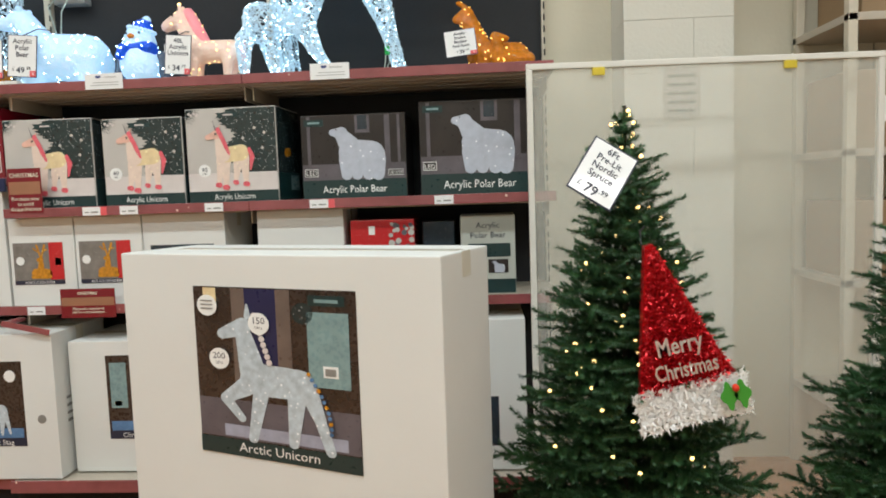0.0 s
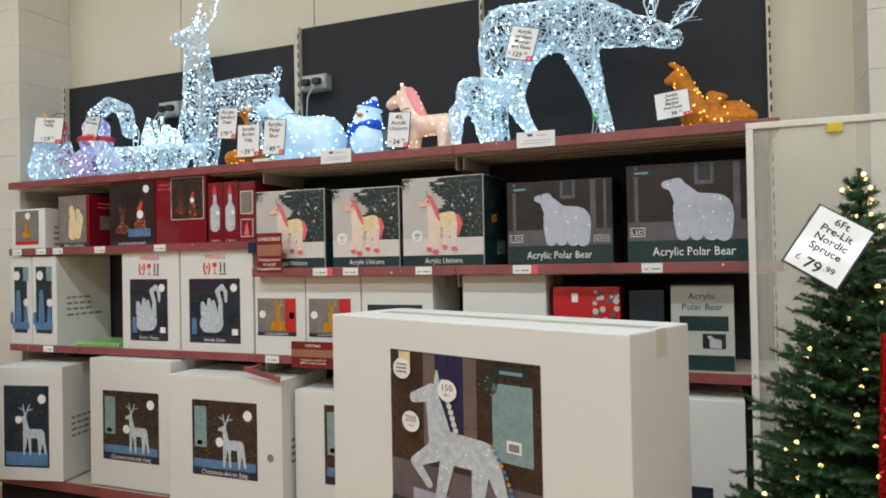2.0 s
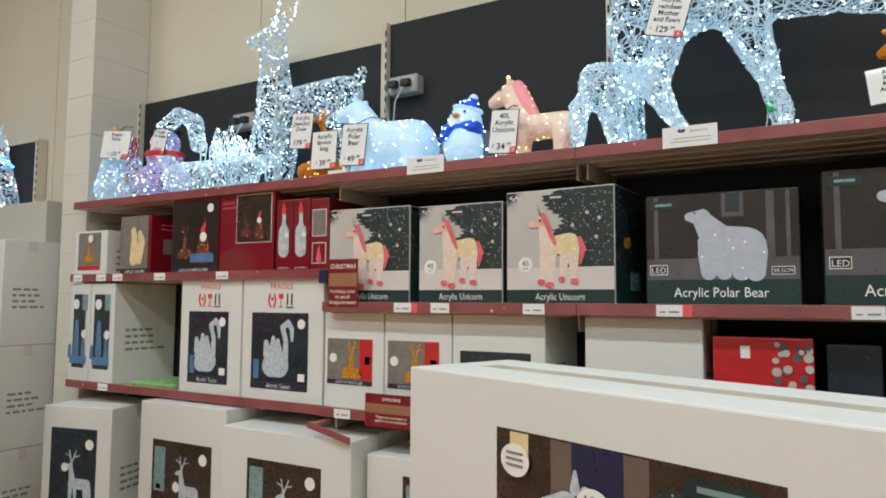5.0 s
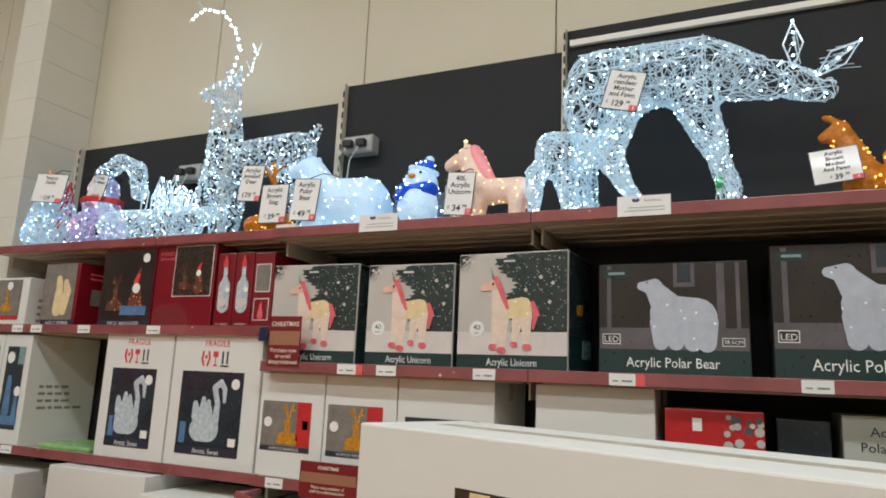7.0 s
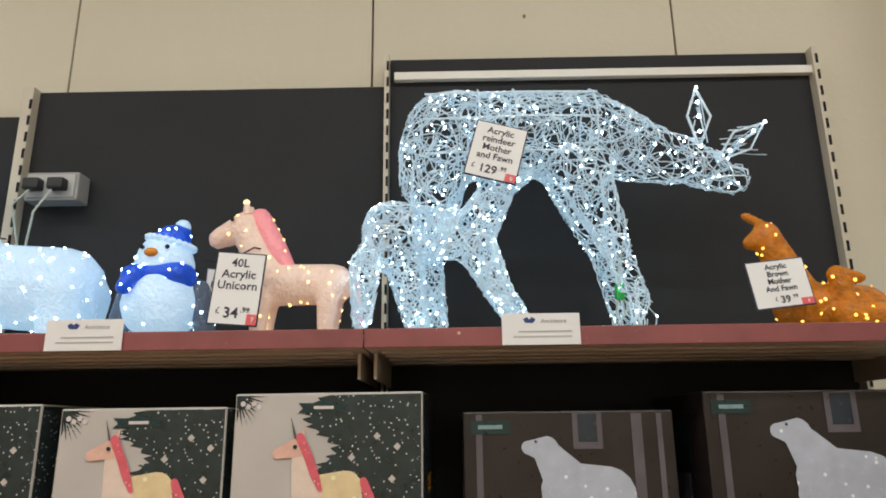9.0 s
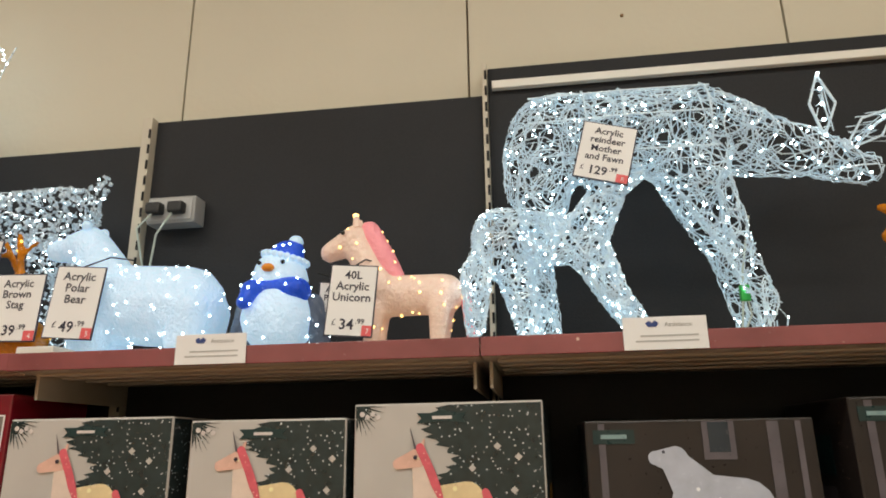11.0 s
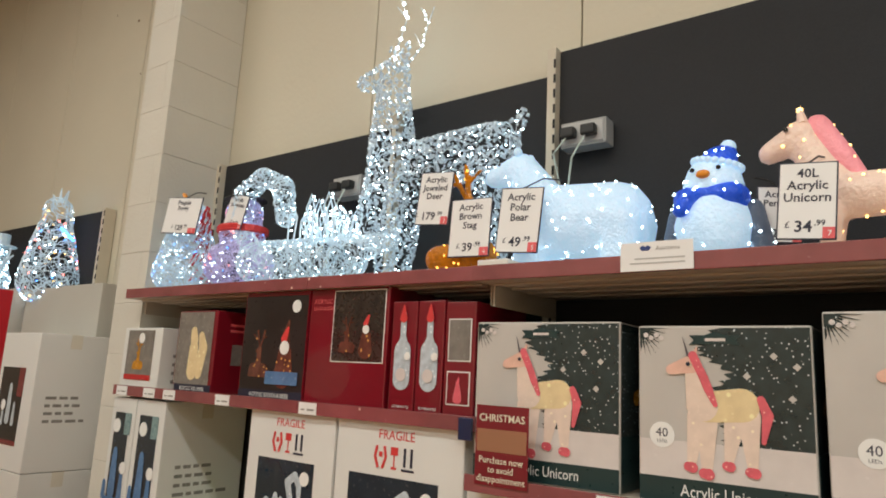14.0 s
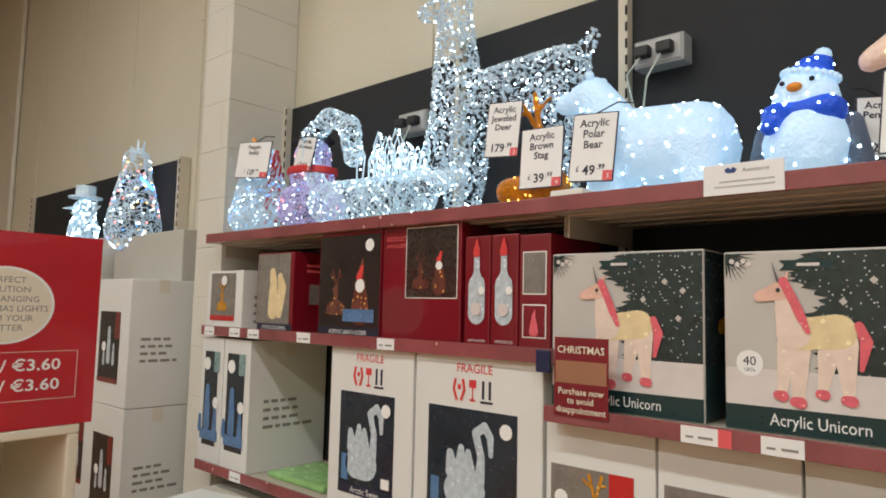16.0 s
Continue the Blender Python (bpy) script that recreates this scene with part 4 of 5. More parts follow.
# ---- lit figures ----
def skin(limbs, voxel=0.011, smooth=4):
    """One closed skin over tapered limbs (x, y, z, r, x, y, z, r)."""
    bm = bmesh.new()
    for xa, ya, za, ra, xb, yb, zb, rb in limbs:
        one = bmesh.new()
        bmesh.ops.create_icosphere(one, subdivisions=2, radius=ra, matrix=Matrix.Translation((xa, ya, za)))
        bmesh.ops.create_icosphere(one, subdivisions=2, radius=rb, matrix=Matrix.Translation((xb, yb, zb)))
        r = bmesh.ops.convex_hull(one, input=one.verts[:])
        loose = [g for g in r["geom_interior"] + r["geom_unused"] if isinstance(g, bmesh.types.BMVert) and g.is_valid]
        bmesh.ops.delete(one, geom=list(set(loose)), context="VERTS")
        tmp = bpy.data.meshes.new("tmp")
        one.to_mesh(tmp)
        one.free()
        bm.from_mesh(tmp)
        bpy.data.meshes.remove(tmp)
    me = bpy.data.meshes.new("skin")
    bm.to_mesh(me)
    bm.free()
    ob = new("skin", me)
    rm = ob.modifiers.new("remesh", "REMESH")
    rm.mode, rm.voxel_size = "VOXEL", voxel
    sm = ob.modifiers.new("smooth", "SMOOTH")
    sm.iterations = smooth
    dg = bpy.context.evaluated_depsgraph_get()
    out = bpy.data.meshes.new_from_object(ob.evaluated_get(dg), depsgraph=dg)
    bpy.data.objects.remove(ob)
    bpy.data.meshes.remove(me)
    return out


def picks(me, n, rng):
    """n points spread by area over a mesh, with their normals."""
    me.calc_loop_triangles()
    tris = me.loop_triangles
    areas = [t.area for t in tris]
    got = []
    for t in rng.choices(tris, areas, k=n):
        a, b, c = (me.vertices[i].co for i in t.vertices)
        u, v = rng.random(), rng.random()
        if u + v > 1:
            u, v = 1 - u, 1 - v
        got.append((a + u * (b - a) + v * (c - a), t.normal.copy()))
    return got


def wire_figure(name, label, limbs, m, strands, leds, seed, wire=None, mats=None, thick=0.0022, steps=11, stride=0.016, led=0.0042, extra=None, loose=0.004, jewels=0):
    """A figure of tangled clear strands laid over a skin, with small lamps among them: one mesh."""
    rng = random.Random(seed)
    me = skin(limbs)
    tree = BVHTree.FromPolygons([v.co for v in me.vertices], [p.vertices for p in me.polygons])
    bm = bmesh.new()
    for p, n in picks(me, strands, rng):
        d = n.orthogonal().normalized()
        d.rotate(Matrix.Rotation(rng.uniform(0, 2 * math.pi), 3, n).to_quaternion())
        pts, bend = [], rng.uniform(-0.5, 0.5)
        for k in range(rng.randint(steps // 2, steps)):
            pts.append(p + n * rng.uniform(-loose, loose))
            d.rotate(Matrix.Rotation(bend + rng.uniform(-0.25, 0.25), 3, n).to_quaternion())
            q, qn, _, _ = tree.find_nearest(p + d * stride)
            if (q - p).length < stride * 0.2:
                break
            d = (q - p).normalized()
            d = (d - qn * d.dot(qn)).normalized()
            p, n = q, qn
        if len(pts) > 2:
            tube(bm, pts, thick * rng.uniform(0.6, 1.3), 3)
    palette = mats or [LED_ICE]
    for p, n in picks(me, leds, rng):
        ball(bm, p + n * 0.001, led * rng.uniform(0.6, 1.15), 1 + rng.randrange(len(palette)), 1)
    for p, n in picks(me, jewels, rng):
        turn = Euler((rng.uniform(0, 3), rng.uniform(0, 3), rng.uniform(0, 3))).to_matrix()
        r = rng.uniform(0.006, 0.0095)
        vs = [bm.verts.new(p + turn @ Vector(c) * r) for c in ((1, 0, 0), (0, 1, 0), (-1, 0, 0), (0, -1, 0), (0, 0, 0.8), (0, 0, -0.8))]
        for i in range(4):
            bm.faces.new((vs[i], vs[(i + 1) % 4], vs[4]))
            bm.faces.new((vs[(i + 1) % 4], vs[i], vs[5]))
    if extra:
        extra(bm, rng)
    bpy.data.meshes.remove(me)
    ob = new(name, mesh_of(bm, name, wire or WIRE_ICE, *palette, ACR_BLUE, RED_INK, CABLE, BEAK, WIRE_ICE))
    ob.matrix_world = m
    return tagged(ob, label, "light figure", "lit figures")


def acrylic_figure(name, label, pieces, m, leds, seed, lamp, mats, led=0.0031, extra=None):
    """A figure moulded from frosted strands: skins of several colours and lamps in one mesh."""
    rng = random.Random(seed)
    bm = bmesh.new()
    for slot, limbs in pieces:
        me = skin(limbs, 0.008, 3)
        n0 = len(bm.faces)
        bm.from_mesh(me)
        bm.faces.ensure_lookup_table()
        for f in bm.faces[n0:]:
            f.material_index, f.smooth = slot, True
        for p, n in picks(me, max(3, int(leds * len(limbs) / sum(len(l) for _, l in pieces))), rng):
            ball(bm, p - n * led * 0.15, led * rng.uniform(0.9, 1.35), len(mats), 1)
        bpy.data.meshes.remove(me)
    if extra:
        extra(bm, rng)
    ob = new(name, mesh_of(bm, name, *mats, lamp, EYE, BEAK))
    ob.matrix_world = m
    return tagged(ob, label, "light figure", "lit figures")


def flatlimbs(l, y=0.0):
    return [(a, y, b, r, c, y, d, s) for a, b, r, c, d, s in l]


# mother deer and fawn
doe = flatlimbs([(-0.17, 0.48, 0.105, 0.16, 0.475, 0.10), (-0.20, 0.44, 0.085, -0.235, 0.36, 0.045), (0.16, 0.475, 0.10, 0.36, 0.405, 0.050), (0.36, 0.415, 0.056, 0.475, 0.365, 0.036)])
doe += [(0.12, q, 0.39, 0.066, 0.185, q * 1.1, 0.2, 0.033) for q in (-0.045, 0.045)] + [(0.185, -0.05, 0.2, 0.031, 0.235, -0.055, 0.032, 0.026), (0.185, 0.05, 0.2, 0.031, 0.222, 0.055, 0.032, 0.026)]
doe += [(-0.19, q, 0.39, 0.066, -0.215, q * 1.1, 0.2, 0.032) for q in (-0.045, 0.045)] + [(-0.215, q, 0.2, 0.030, -0.20, q, 0.032, 0.026) for q in (-0.05, 0.05)]


def doe_ears(bm, rng):
    for x, r in ((0.155, 0.106), (-0.02, 0.108), (-0.10, 0.108)):
        tube(bm, [(x, r * math.cos(a * math.pi / 8), 0.476 + r * math.sin(a * math.pi / 8)) for a in range(17)], 0.0026, 4)
    for z in (0.40, 0.48, 0.55):
        tube(bm, [(-0.22, -0.095 if z < 0.5 else -0.075, z), (0.0, -0.105 if z < 0.5 else -0.08, z), (0.165, -0.10 if z < 0.5 else -0.075, z)], 0.0022, 4)
    for bx, bz, tx, tz, y in ((0.395, 0.43, 0.40, 0.575, -0.03), (0.455, 0.42, 0.575, 0.515, 0.03)):
        for s in (-1, 1):
            px, pz = (tz - bz) * 0.18 * s, -(tx - bx) * 0.18 * s
            pts = [(bx, y, bz), ((bx + tx) / 2 + px, y - 0.01, (bz + tz) / 2 + pz), (tx, y, tz)]
            for f in tube(bm, pts, 0.0032, 4):
                f.material_index = 0
        for k in range(5):
            ball(bm, (bx + (tx - bx) * k / 4, y - 0.008, bz + (tz - bz) * k / 4), 0.004, 1)
        for k in range(10):
            a, b = rng.random(), rng.random()
            pts = [(bx + (tx - bx) * a + rng.uniform(-0.02, 0.02), y, bz + (tz - bz) * a), (bx + (tx - bx) * b + rng.uniform(-0.02, 0.02), y - 0.008, bz + (tz - bz) * b), (bx + (tx - bx) * a, y, bz + (tz - bz) * b)]
            tube(bm, pts, 0.0016, 3)


wire_figure("reindeer_figure", "large lit reindeer doe of clear tangled strands on the top shelf", doe, pose(0.354, 0.22, DT) @ Matrix.Scale(1.075, 4), 900, 330, 3, thick=0.0016, led=0.0029, steps=13, extra=doe_ears)
fawn = flatlimbs([(-0.075, 0.235, 0.062, 0.10, 0.215, 0.050), (0.10, 0.225, 0.048, 0.15, 0.31, 0.038), (0.145, 0.325, 0.036, 0.215, 0.36, 0.024), (-0.09, 0.21, 0.048, -0.135, 0.14, 0.022)])
fawn += [(-0.125, -0.035, 0.15, 0.034, -0.128, -0.04, 0.03, 0.020), (-0.05, 0.03, 0.18, 0.046, -0.02, 0.03, 0.03, 0.026), (0.11, -0.025, 0.18, 0.042, 0.155, -0.03, 0.09, 0.024), (0.155, -0.03, 0.09, 0.024, 0.205, -0.03, 0.022, 0.018), (0.11, 0.025, 0.18, 0.036, 0.15, 0.03, 0.09, 0.022), (0.15, 0.03, 0.09, 0.022, 0.195, 0.03, 0.022, 0.018)]
wire_figure("fawn_figure", "small lit fawn of clear tangled strands beside the doe", fawn, pose(0.12, 0.115, DT) @ Matrix.Scale(1.05, 4), 560, 200, 4, thick=0.0016, led=0.0029, steps=13)

# jewelled deer
jd = flatlimbs([(-0.20, 0.42, 0.10, 0.20, 0.45, 0.085), (-0.24, 0.36, 0.10, -0.25, 0.55, 0.085), (-0.25, 0.55, 0.085, -0.26, 0.78, 0.058), (-0.26, 0.81, 0.062, -0.41, 0.81, 0.032), (-0.26, 0.34, 0.095, -0.33, 0.20, 0.06), (0.26, 0.49, 0.03, 0.30, 0.545, 0.022), (-0.25, 0.86, 0.022, -0.29, 0.93, 0.010), (-0.22, 0.86, 0.022, -0.20, 0.93, 0.010)])
jd += [(x, q, 0.38, 0.06, x - 0.02, q, 0.03, 0.03) for x in (-0.19, 0.2) for q in (-0.05, 0.05)]


def antlers(bm, rng):
    for s in (-1, 1):
        pts = [(-0.25, 0.02 * s, 0.87), (-0.20 - 0.02 * s, 0.04 * s, 1.0), (-0.22, 0.05 * s, 1.12), (-0.31, 0.05 * s, 1.23), (-0.44, 0.05 * s, 1.27), (-0.54, 0.05 * s, 1.22)] if s < 0 else [(-0.24, 0.02, 0.83), (-0.17, 0.04, 0.92), (-0.15, 0.05, 1.02), (-0.19, 0.05, 1.09)]
        tube(bm, pts, 0.0026, 4, 0.0018)
        for a, b in zip(pts, pts[1:]):
            for k in range(4):
                ball(bm, Vector(a).lerp(Vector(b), k / 4) + Vector((rng.uniform(-0.006, 0.006), 0, rng.uniform(-0.006, 0.006))), 0.0075 if s < 0 else 0.004, 1)
        for k in (1, 2, 4):
            if k < len(pts):
                p = Vector(pts[k])
                tube(bm, [p, p + Vector((rng.uniform(-0.08, 0.03), 0, rng.uniform(0.04, 0.08)))], 0.003, 4, 0.0015)


wire_figure("jewelled_deer_figure", "tall silver jewelled lit deer with a curling antler", jd, pose(-1.34, 0.29, LT) @ Matrix.Scale(0.94, 4), 500, 430, 7, wire=JEWEL, thick=0.0022, steps=8, stride=0.014, led=0.0032, extra=antlers, loose=0.006, jewels=2100)

# swan
neck = [(-0.26, 0.12), (-0.36, 0.26), (-0.36, 0.40), (-0.25, 0.46), (-0.13, 0.41), (-0.10, 0.27)]
sw = flatlimbs([(*a, 0.042, *b, 0.038) for a, b in zip(neck, neck[1:])] + [(-0.22, 0.10, 0.09, 0.22, 0.09, 0.08), (0.22, 0.11, 0.06, 0.40, 0.14, 0.03)])


def feathers(bm, rng):
    for k in range(26):
        x, y, h = rng.uniform(-0.05, 0.26), rng.uniform(-0.06, 0.06), rng.uniform(0.08, 0.20)
        lean = rng.uniform(-0.06, 0.02)
        pts = [(x - 0.016, y, 0.16), (x - 0.022 + lean, y, 0.16 + h * 0.7), (x + lean, y, 0.16 + h), (x + 0.02 + lean, y, 0.16 + h * 0.7), (x + 0.014, y, 0.16)]
        tube(bm, pts, 0.0028, 4)
        for j in range(3):
            ball(bm, (x + lean * j / 3, y, 0.16 + h * (j + 1) / 3.2), 0.0042, 1)


wire_figure("swan_figure", "lit white swan of clear strands with a curling neck", sw, pose(-1.82, 0.14, LT) @ Matrix.Diagonal((0.95, 1, 0.89, 1)), 720, 300, 9, thick=0.0016, led=0.0029, steps=13, extra=feathers)


# snowman and penguin in wire
def scarf(bm, rng):
    for k in range(3):
        pts = [(0.075 * math.cos(a / 3.0), 0.075 * math.sin(a / 3.0), 0.255 + 0.008 * k) for a in range(20)]
        for f in tube(bm, pts, 0.009, 5):
            f.material_index = 6
    for f in tube(bm, [(0, 0, 0.40), (0, 0, 0.405)], 0.07, 14) + tube(bm, [(0, 0, 0.405), (0, 0, 0.45)], 0.045, 14):
        f.material_index = 7


wire_figure("snowman_figure", "lit lilac snowman of tangled strands with a red scarf", [(0, 0, 0.11, 0.115, 0, 0, 0.12, 0.11), (0, 0, 0.24, 0.075, 0, 0, 0.25, 0.075), (0, 0, 0.33, 0.062, 0, 0, 0.35, 0.06)],
            pose(-2.19, 0.17, LT) @ Matrix.Diagonal((1.25, 1.1, 0.86, 1)), 800, 170, 11, thick=0.0014, led=0.0030, wire=WIRE_LILAC, mats=[LED_ICE, LED_BLUE, LED_RED, LED_ICE], extra=scarf)


def penguin_coat(bm, rng):
    for k in range(60):
        a, z = rng.uniform(-0.6, 1.5), rng.uniform(0.03, 0.38)
        r = 0.108 * (1 - 0.55 * z / 0.42)
        pts = [(r * math.cos(a + 0.08 * j), r * math.sin(a + 0.08 * j), z + 0.02 * j) for j in range(4)]
        for f in tube(bm, pts, 0.004, 4):
            f.material_index = 5
    for f in tube(bm, [(-0.04, -0.03, 0.44), (0.0, -0.03, 0.46), (-0.02, -0.03, 0.50)], 0.008, 5) + tube(bm, [(0.06, -0.05, 0.40), (0.13, -0.07, 0.39)], 0.010, 5, 0.003):
        f.material_index = 7
    for f in tube(bm, [(0.03, -0.05, 0.41), (0.045, -0.085, 0.37)], 0.022, 6, 0.010):
        f.material_index = 8


wire_figure("penguin_family_figure", "tall lit penguin of white and blue strands", [(0, 0, 0.09, 0.115, 0, 0, 0.26, 0.085), (0, 0, 0.28, 0.075, 0, 0, 0.41, 0.055)], pose(-2.50, 0.15, LT) @ Matrix.Diagonal((1.2, 1.1, 0.8, 1)), 850, 200, 12, thick=0.0014, led=0.0030, mats=[LED_ICE, LED_ICE, LED_BLUE], extra=penguin_coat)


# frosted figures
def bear_face(bm, rng):
    for y in (-0.035, 0.035):
        ball(bm, (-0.022, y, 0.340), 0.013, 0, 2)
        ball(bm, (-0.092, y * 0.85, 0.314), 0.006, 2)
    ball(bm, (-0.150, 0, 0.29), 0.010, 2)


acrylic_figure("polar_bear_figure", "lit frosted white polar bear standing on the shelf", [(0, [(0.08, 0, 0.145, 0.098, 0.29, 0, 0.13, 0.10), (0.05, 0, 0.185, 0.078, -0.015, 0, 0.288, 0.050), (-0.028, 0, 0.300, 0.048, -0.132, 0, 0.288, 0.029)]
               + [(x, q, 0.12, 0.060, x - 0.01, q, 0.035, 0.050) for x in (0.045, 0.32) for q in (-0.045, 0.045)])], pose(-0.96, 0.17, DT) @ Matrix.Diagonal((0.87, 1, 1, 1)), 150, 21, LED_ICE, [ACR_ICE], extra=bear_face)


def penguin_face(bm, rng):
    for x in (-0.03, 0.026):
        ball(bm, (x, -0.057, 0.212), 0.006, 4)
    ball(bm, (-0.004, -0.068, 0.197), 0.013, 5, 2, (1.2, 0.8, 0.8))
    ball(bm, (0.034, 0.0, 0.273), 0.018, 0, 2)
    for k in range(22):
        a = 2 * math.pi * k / 22
        ball(bm, (0.010 + 0.050 * math.cos(a), 0.050 * math.sin(a), 0.234 - 0.012 * math.cos(a)), 0.009, 0, 1)


acrylic_figure("penguin_figure", "lit frosted penguin with blue hat and scarf", [(0, [(0, 0, 0.09, 0.088, 0, 0, 0.12, 0.078), (0, 0, 0.182, 0.068, 0, 0, 0.200, 0.060)]), (1, [(-0.052, -0.045, 0.150, 0.026, 0.052, -0.045, 0.154, 0.026), (0.05, -0.02, 0.15, 0.034, -0.05, 0.03, 0.15, 0.034), (-0.055, -0.02, 0.15, 0.03, -0.045, -0.02, 0.155, 0.03),
               (-0.038, -0.07, 0.15, 0.022, -0.05, -0.082, 0.115, 0.018), (0.012, 0.0, 0.236, 0.043, 0.030, 0.0, 0.256, 0.026)]), (2, [(-0.078, 0.01, 0.125, 0.028, -0.100, 0.01, 0.032, 0.026), (0.078, 0.01, 0.125, 0.028, 0.100, 0.01, 0.032, 0.026)])],
               pose(-0.48, 0.16, DT), 100, 22, LED_ICE, [ACR_ICE, ACR_BLUE, ACR_CLEAR], extra=penguin_face)


def unicorn_face(bm, rng):
    ball(bm, (-0.293, -0.034, 0.275), 0.006, 3)
    for y in (-0.018, 0.018):
        tube(bm, [(-0.262, y, 0.29), (-0.266, y, 0.318)], 0.012, 7, 0.006)
    ball(bm, (-0.266, -0.018, 0.318), 0.008, 2)


acrylic_figure("unicorn_figure", "lit peach acrylic unicorn with pink mane and tail", [(0, [(-0.19, 0, 0.13, 0.048, -0.05, 0, 0.13, 0.046), (-0.215, 0, 0.16, 0.046, -0.262, 0, 0.25, 0.036), (-0.268, 0, 0.268, 0.036, -0.335, 0, 0.238, 0.024)]
               + [(x, q, 0.10, 0.028, x - 0.005, q, 0.022, 0.020) for x in (-0.215, -0.06) for q in (-0.028, 0.028)]), (1, [(-0.235, 0.0, 0.285, 0.026, -0.195, 0, 0.205, 0.032), (-0.195, 0, 0.205, 0.032, -0.165, 0, 0.165, 0.022), (-0.006, 0, 0.15, 0.016, 0.008, 0, 0.03, 0.012)])],
               pose(-0.04, 0.16, DT) @ Matrix.Diagonal((0.96, 1, 1.02, 1)), 80, 23, LED_WARM, [ACR_PEACH, ACR_PINK], extra=unicorn_face)
acrylic_figure("stag_figure", "amber acrylic lit stag lying on the shelf", [(0, [(-0.08, 0, 0.045, 0.042, 0.06, 0, 0.05, 0.045), (0.03, 0, 0.06, 0.035, 0.015, 0, 0.17, 0.026), (0.015, 0, 0.185, 0.028, 0.06, 0, 0.175, 0.016), (0.005, 0.01, 0.20, 0.010, -0.05, 0.01, 0.29, 0.008), (0.02, -0.01, 0.20, 0.010, 0.01, -0.02, 0.30, 0.008),
               (-0.03, 0.01, 0.26, 0.008, -0.07, 0.01, 0.26, 0.006), (0.015, -0.015, 0.25, 0.008, 0.06, -0.02, 0.28, 0.006)])], pose(-1.125, 0.105, LT, 0, 0, 0), 60, 24, LED_AMBER, [ACR_AMBER], led=0.0032)
acrylic_figure("doe_fawn_figure", "amber acrylic lit doe and fawn lying together", [(0, [(-0.10, 0, 0.235, 0.030, -0.145, -0.01, 0.21, 0.018), (-0.10, 0, 0.22, 0.034, -0.05, 0, 0.10, 0.046), (-0.05, 0, 0.065, 0.058, 0.10, 0.01, 0.06, 0.055), (-0.095, 0.01, 0.255, 0.012, -0.135, 0.02, 0.285, 0.012),
               (0.02, -0.06, 0.035, 0.03, 0.14, -0.05, 0.035, 0.032), (0.03, -0.06, 0.06, 0.022, 0.01, -0.06, 0.115, 0.020), (0.01, -0.06, 0.125, 0.022, 0.06, -0.065, 0.115, 0.012)])], pose(0.985, 0.14, DT) @ Matrix.Scale(0.98, 4), 75, 25, LED_AMBER, [ACR_AMBER], led=0.0032)


# ---- tickets on the top shelf ----
def price_tag(lines, pounds, pence, m, w, h, cord=None, flag="5"):
    t = thing("price_tag", "white price tag with dark border reading " + " ".join(lines), "price tag", m, "price tags")
    part("border", block(-w / 2, -0.0015, 0, w / 2, 0.0015, h, 0.001), INK, t)
    part("card", rect(-w / 2 + 0.003, 0.003, w / 2 - 0.003, h - 0.003, -0.0018), PAPER, t)
    k = len(lines)
    size = min(0.16 * h, 0.62 * h / k, 1.75 * w / max(len(s) for s in lines))
    for i, s in enumerate(lines):
        part("wording", words(s, size, 0, h * 0.80 - i * size * 0.98, -0.0032, bold=0.0004), INK, t)
    part("price", words(pounds, 0.20 * h, w * 0.10, h * 0.10, -0.0032, "RIGHT", bold=0.0006), INK, t)
    part("pence", words(pence, 0.10 * h, w * 0.13, h * 0.18, -0.0032, "LEFT", bold=0.0003), INK, t)
    part("pound_sign", words("\u00a3", 0.12 * h, w * 0.09 - len(pounds) * 0.118 * h, h * 0.15, -0.0032, "RIGHT"), INK, t)
    part("red_flag", rect(w * 0.27, 0.003, w / 2 - 0.003, h * 0.16, -0.0026), RED_LABEL, t)
    part("flag_number", words(flag, 0.10 * h, w * 0.385, h * 0.05, -0.0036), PAPER, t)
    if cord:
        bm = bmesh.new()
        tube(bm, [(0, 0, h - 0.002), ((cord[0]) * 0.5, cord[1] * 0.5, h + cord[2] * 0.8), cord[:2] + (h + cord[2],)], 0.002, 5)
        part("cord", bm, CABLE, t, "black tie cord")
    return t


price_tag(["Acrylic", "reindeer", "Mother", "and Fawn"], "129", ".99", pose(0.262, 0.075, 2.095, -4, 15, 0), 0.12, 0.14, (0.0, 0.05, 0.02), "8")
price_tag(["40L", "Acrylic", "Unicorn"], "34", ".99", pose(-0.285, 0.06, 1.775, -4, 4, 4), 0.105, 0.16, (0.03, 0.06, 0.03), "7")
price_tag(["Acrylic", "Brown", "Mother", "And Fawn"], "39", ".99", pose(0.865, 0.05, 1.795, -6, -6, 0), 0.125, 0.105, None, "9")
price_tag(["Acrylic", "Jeweled", "Deer"], "179", ".99", pose(-1.207, 0.06, 1.89, -3, 4, 6), 0.108, 0.155, (0.0, 0.13, 0.05), "3")
price_tag(["Acrylic", "Brown", "Stag"], "39", ".99", pose(-1.072, 0.05, 1.79, -3, 1, 4), 0.125, 0.16, (0.0, 0.05, 0.02), "4")
price_tag(["Acrylic", "Polar", "Bear"], "49", ".99", pose(-0.925, 0.045, 1.79, -3, 4, 4), 0.118, 0.17, (0.06, 0.10, 0.05), "5")
price_tag(["Penguin", "Family"], "129", ".99", pose(-2.41, 0.04, 1.965, -4, 5, 8), 0.19, 0.145, (0.02, 0.07, 0.04), "2")
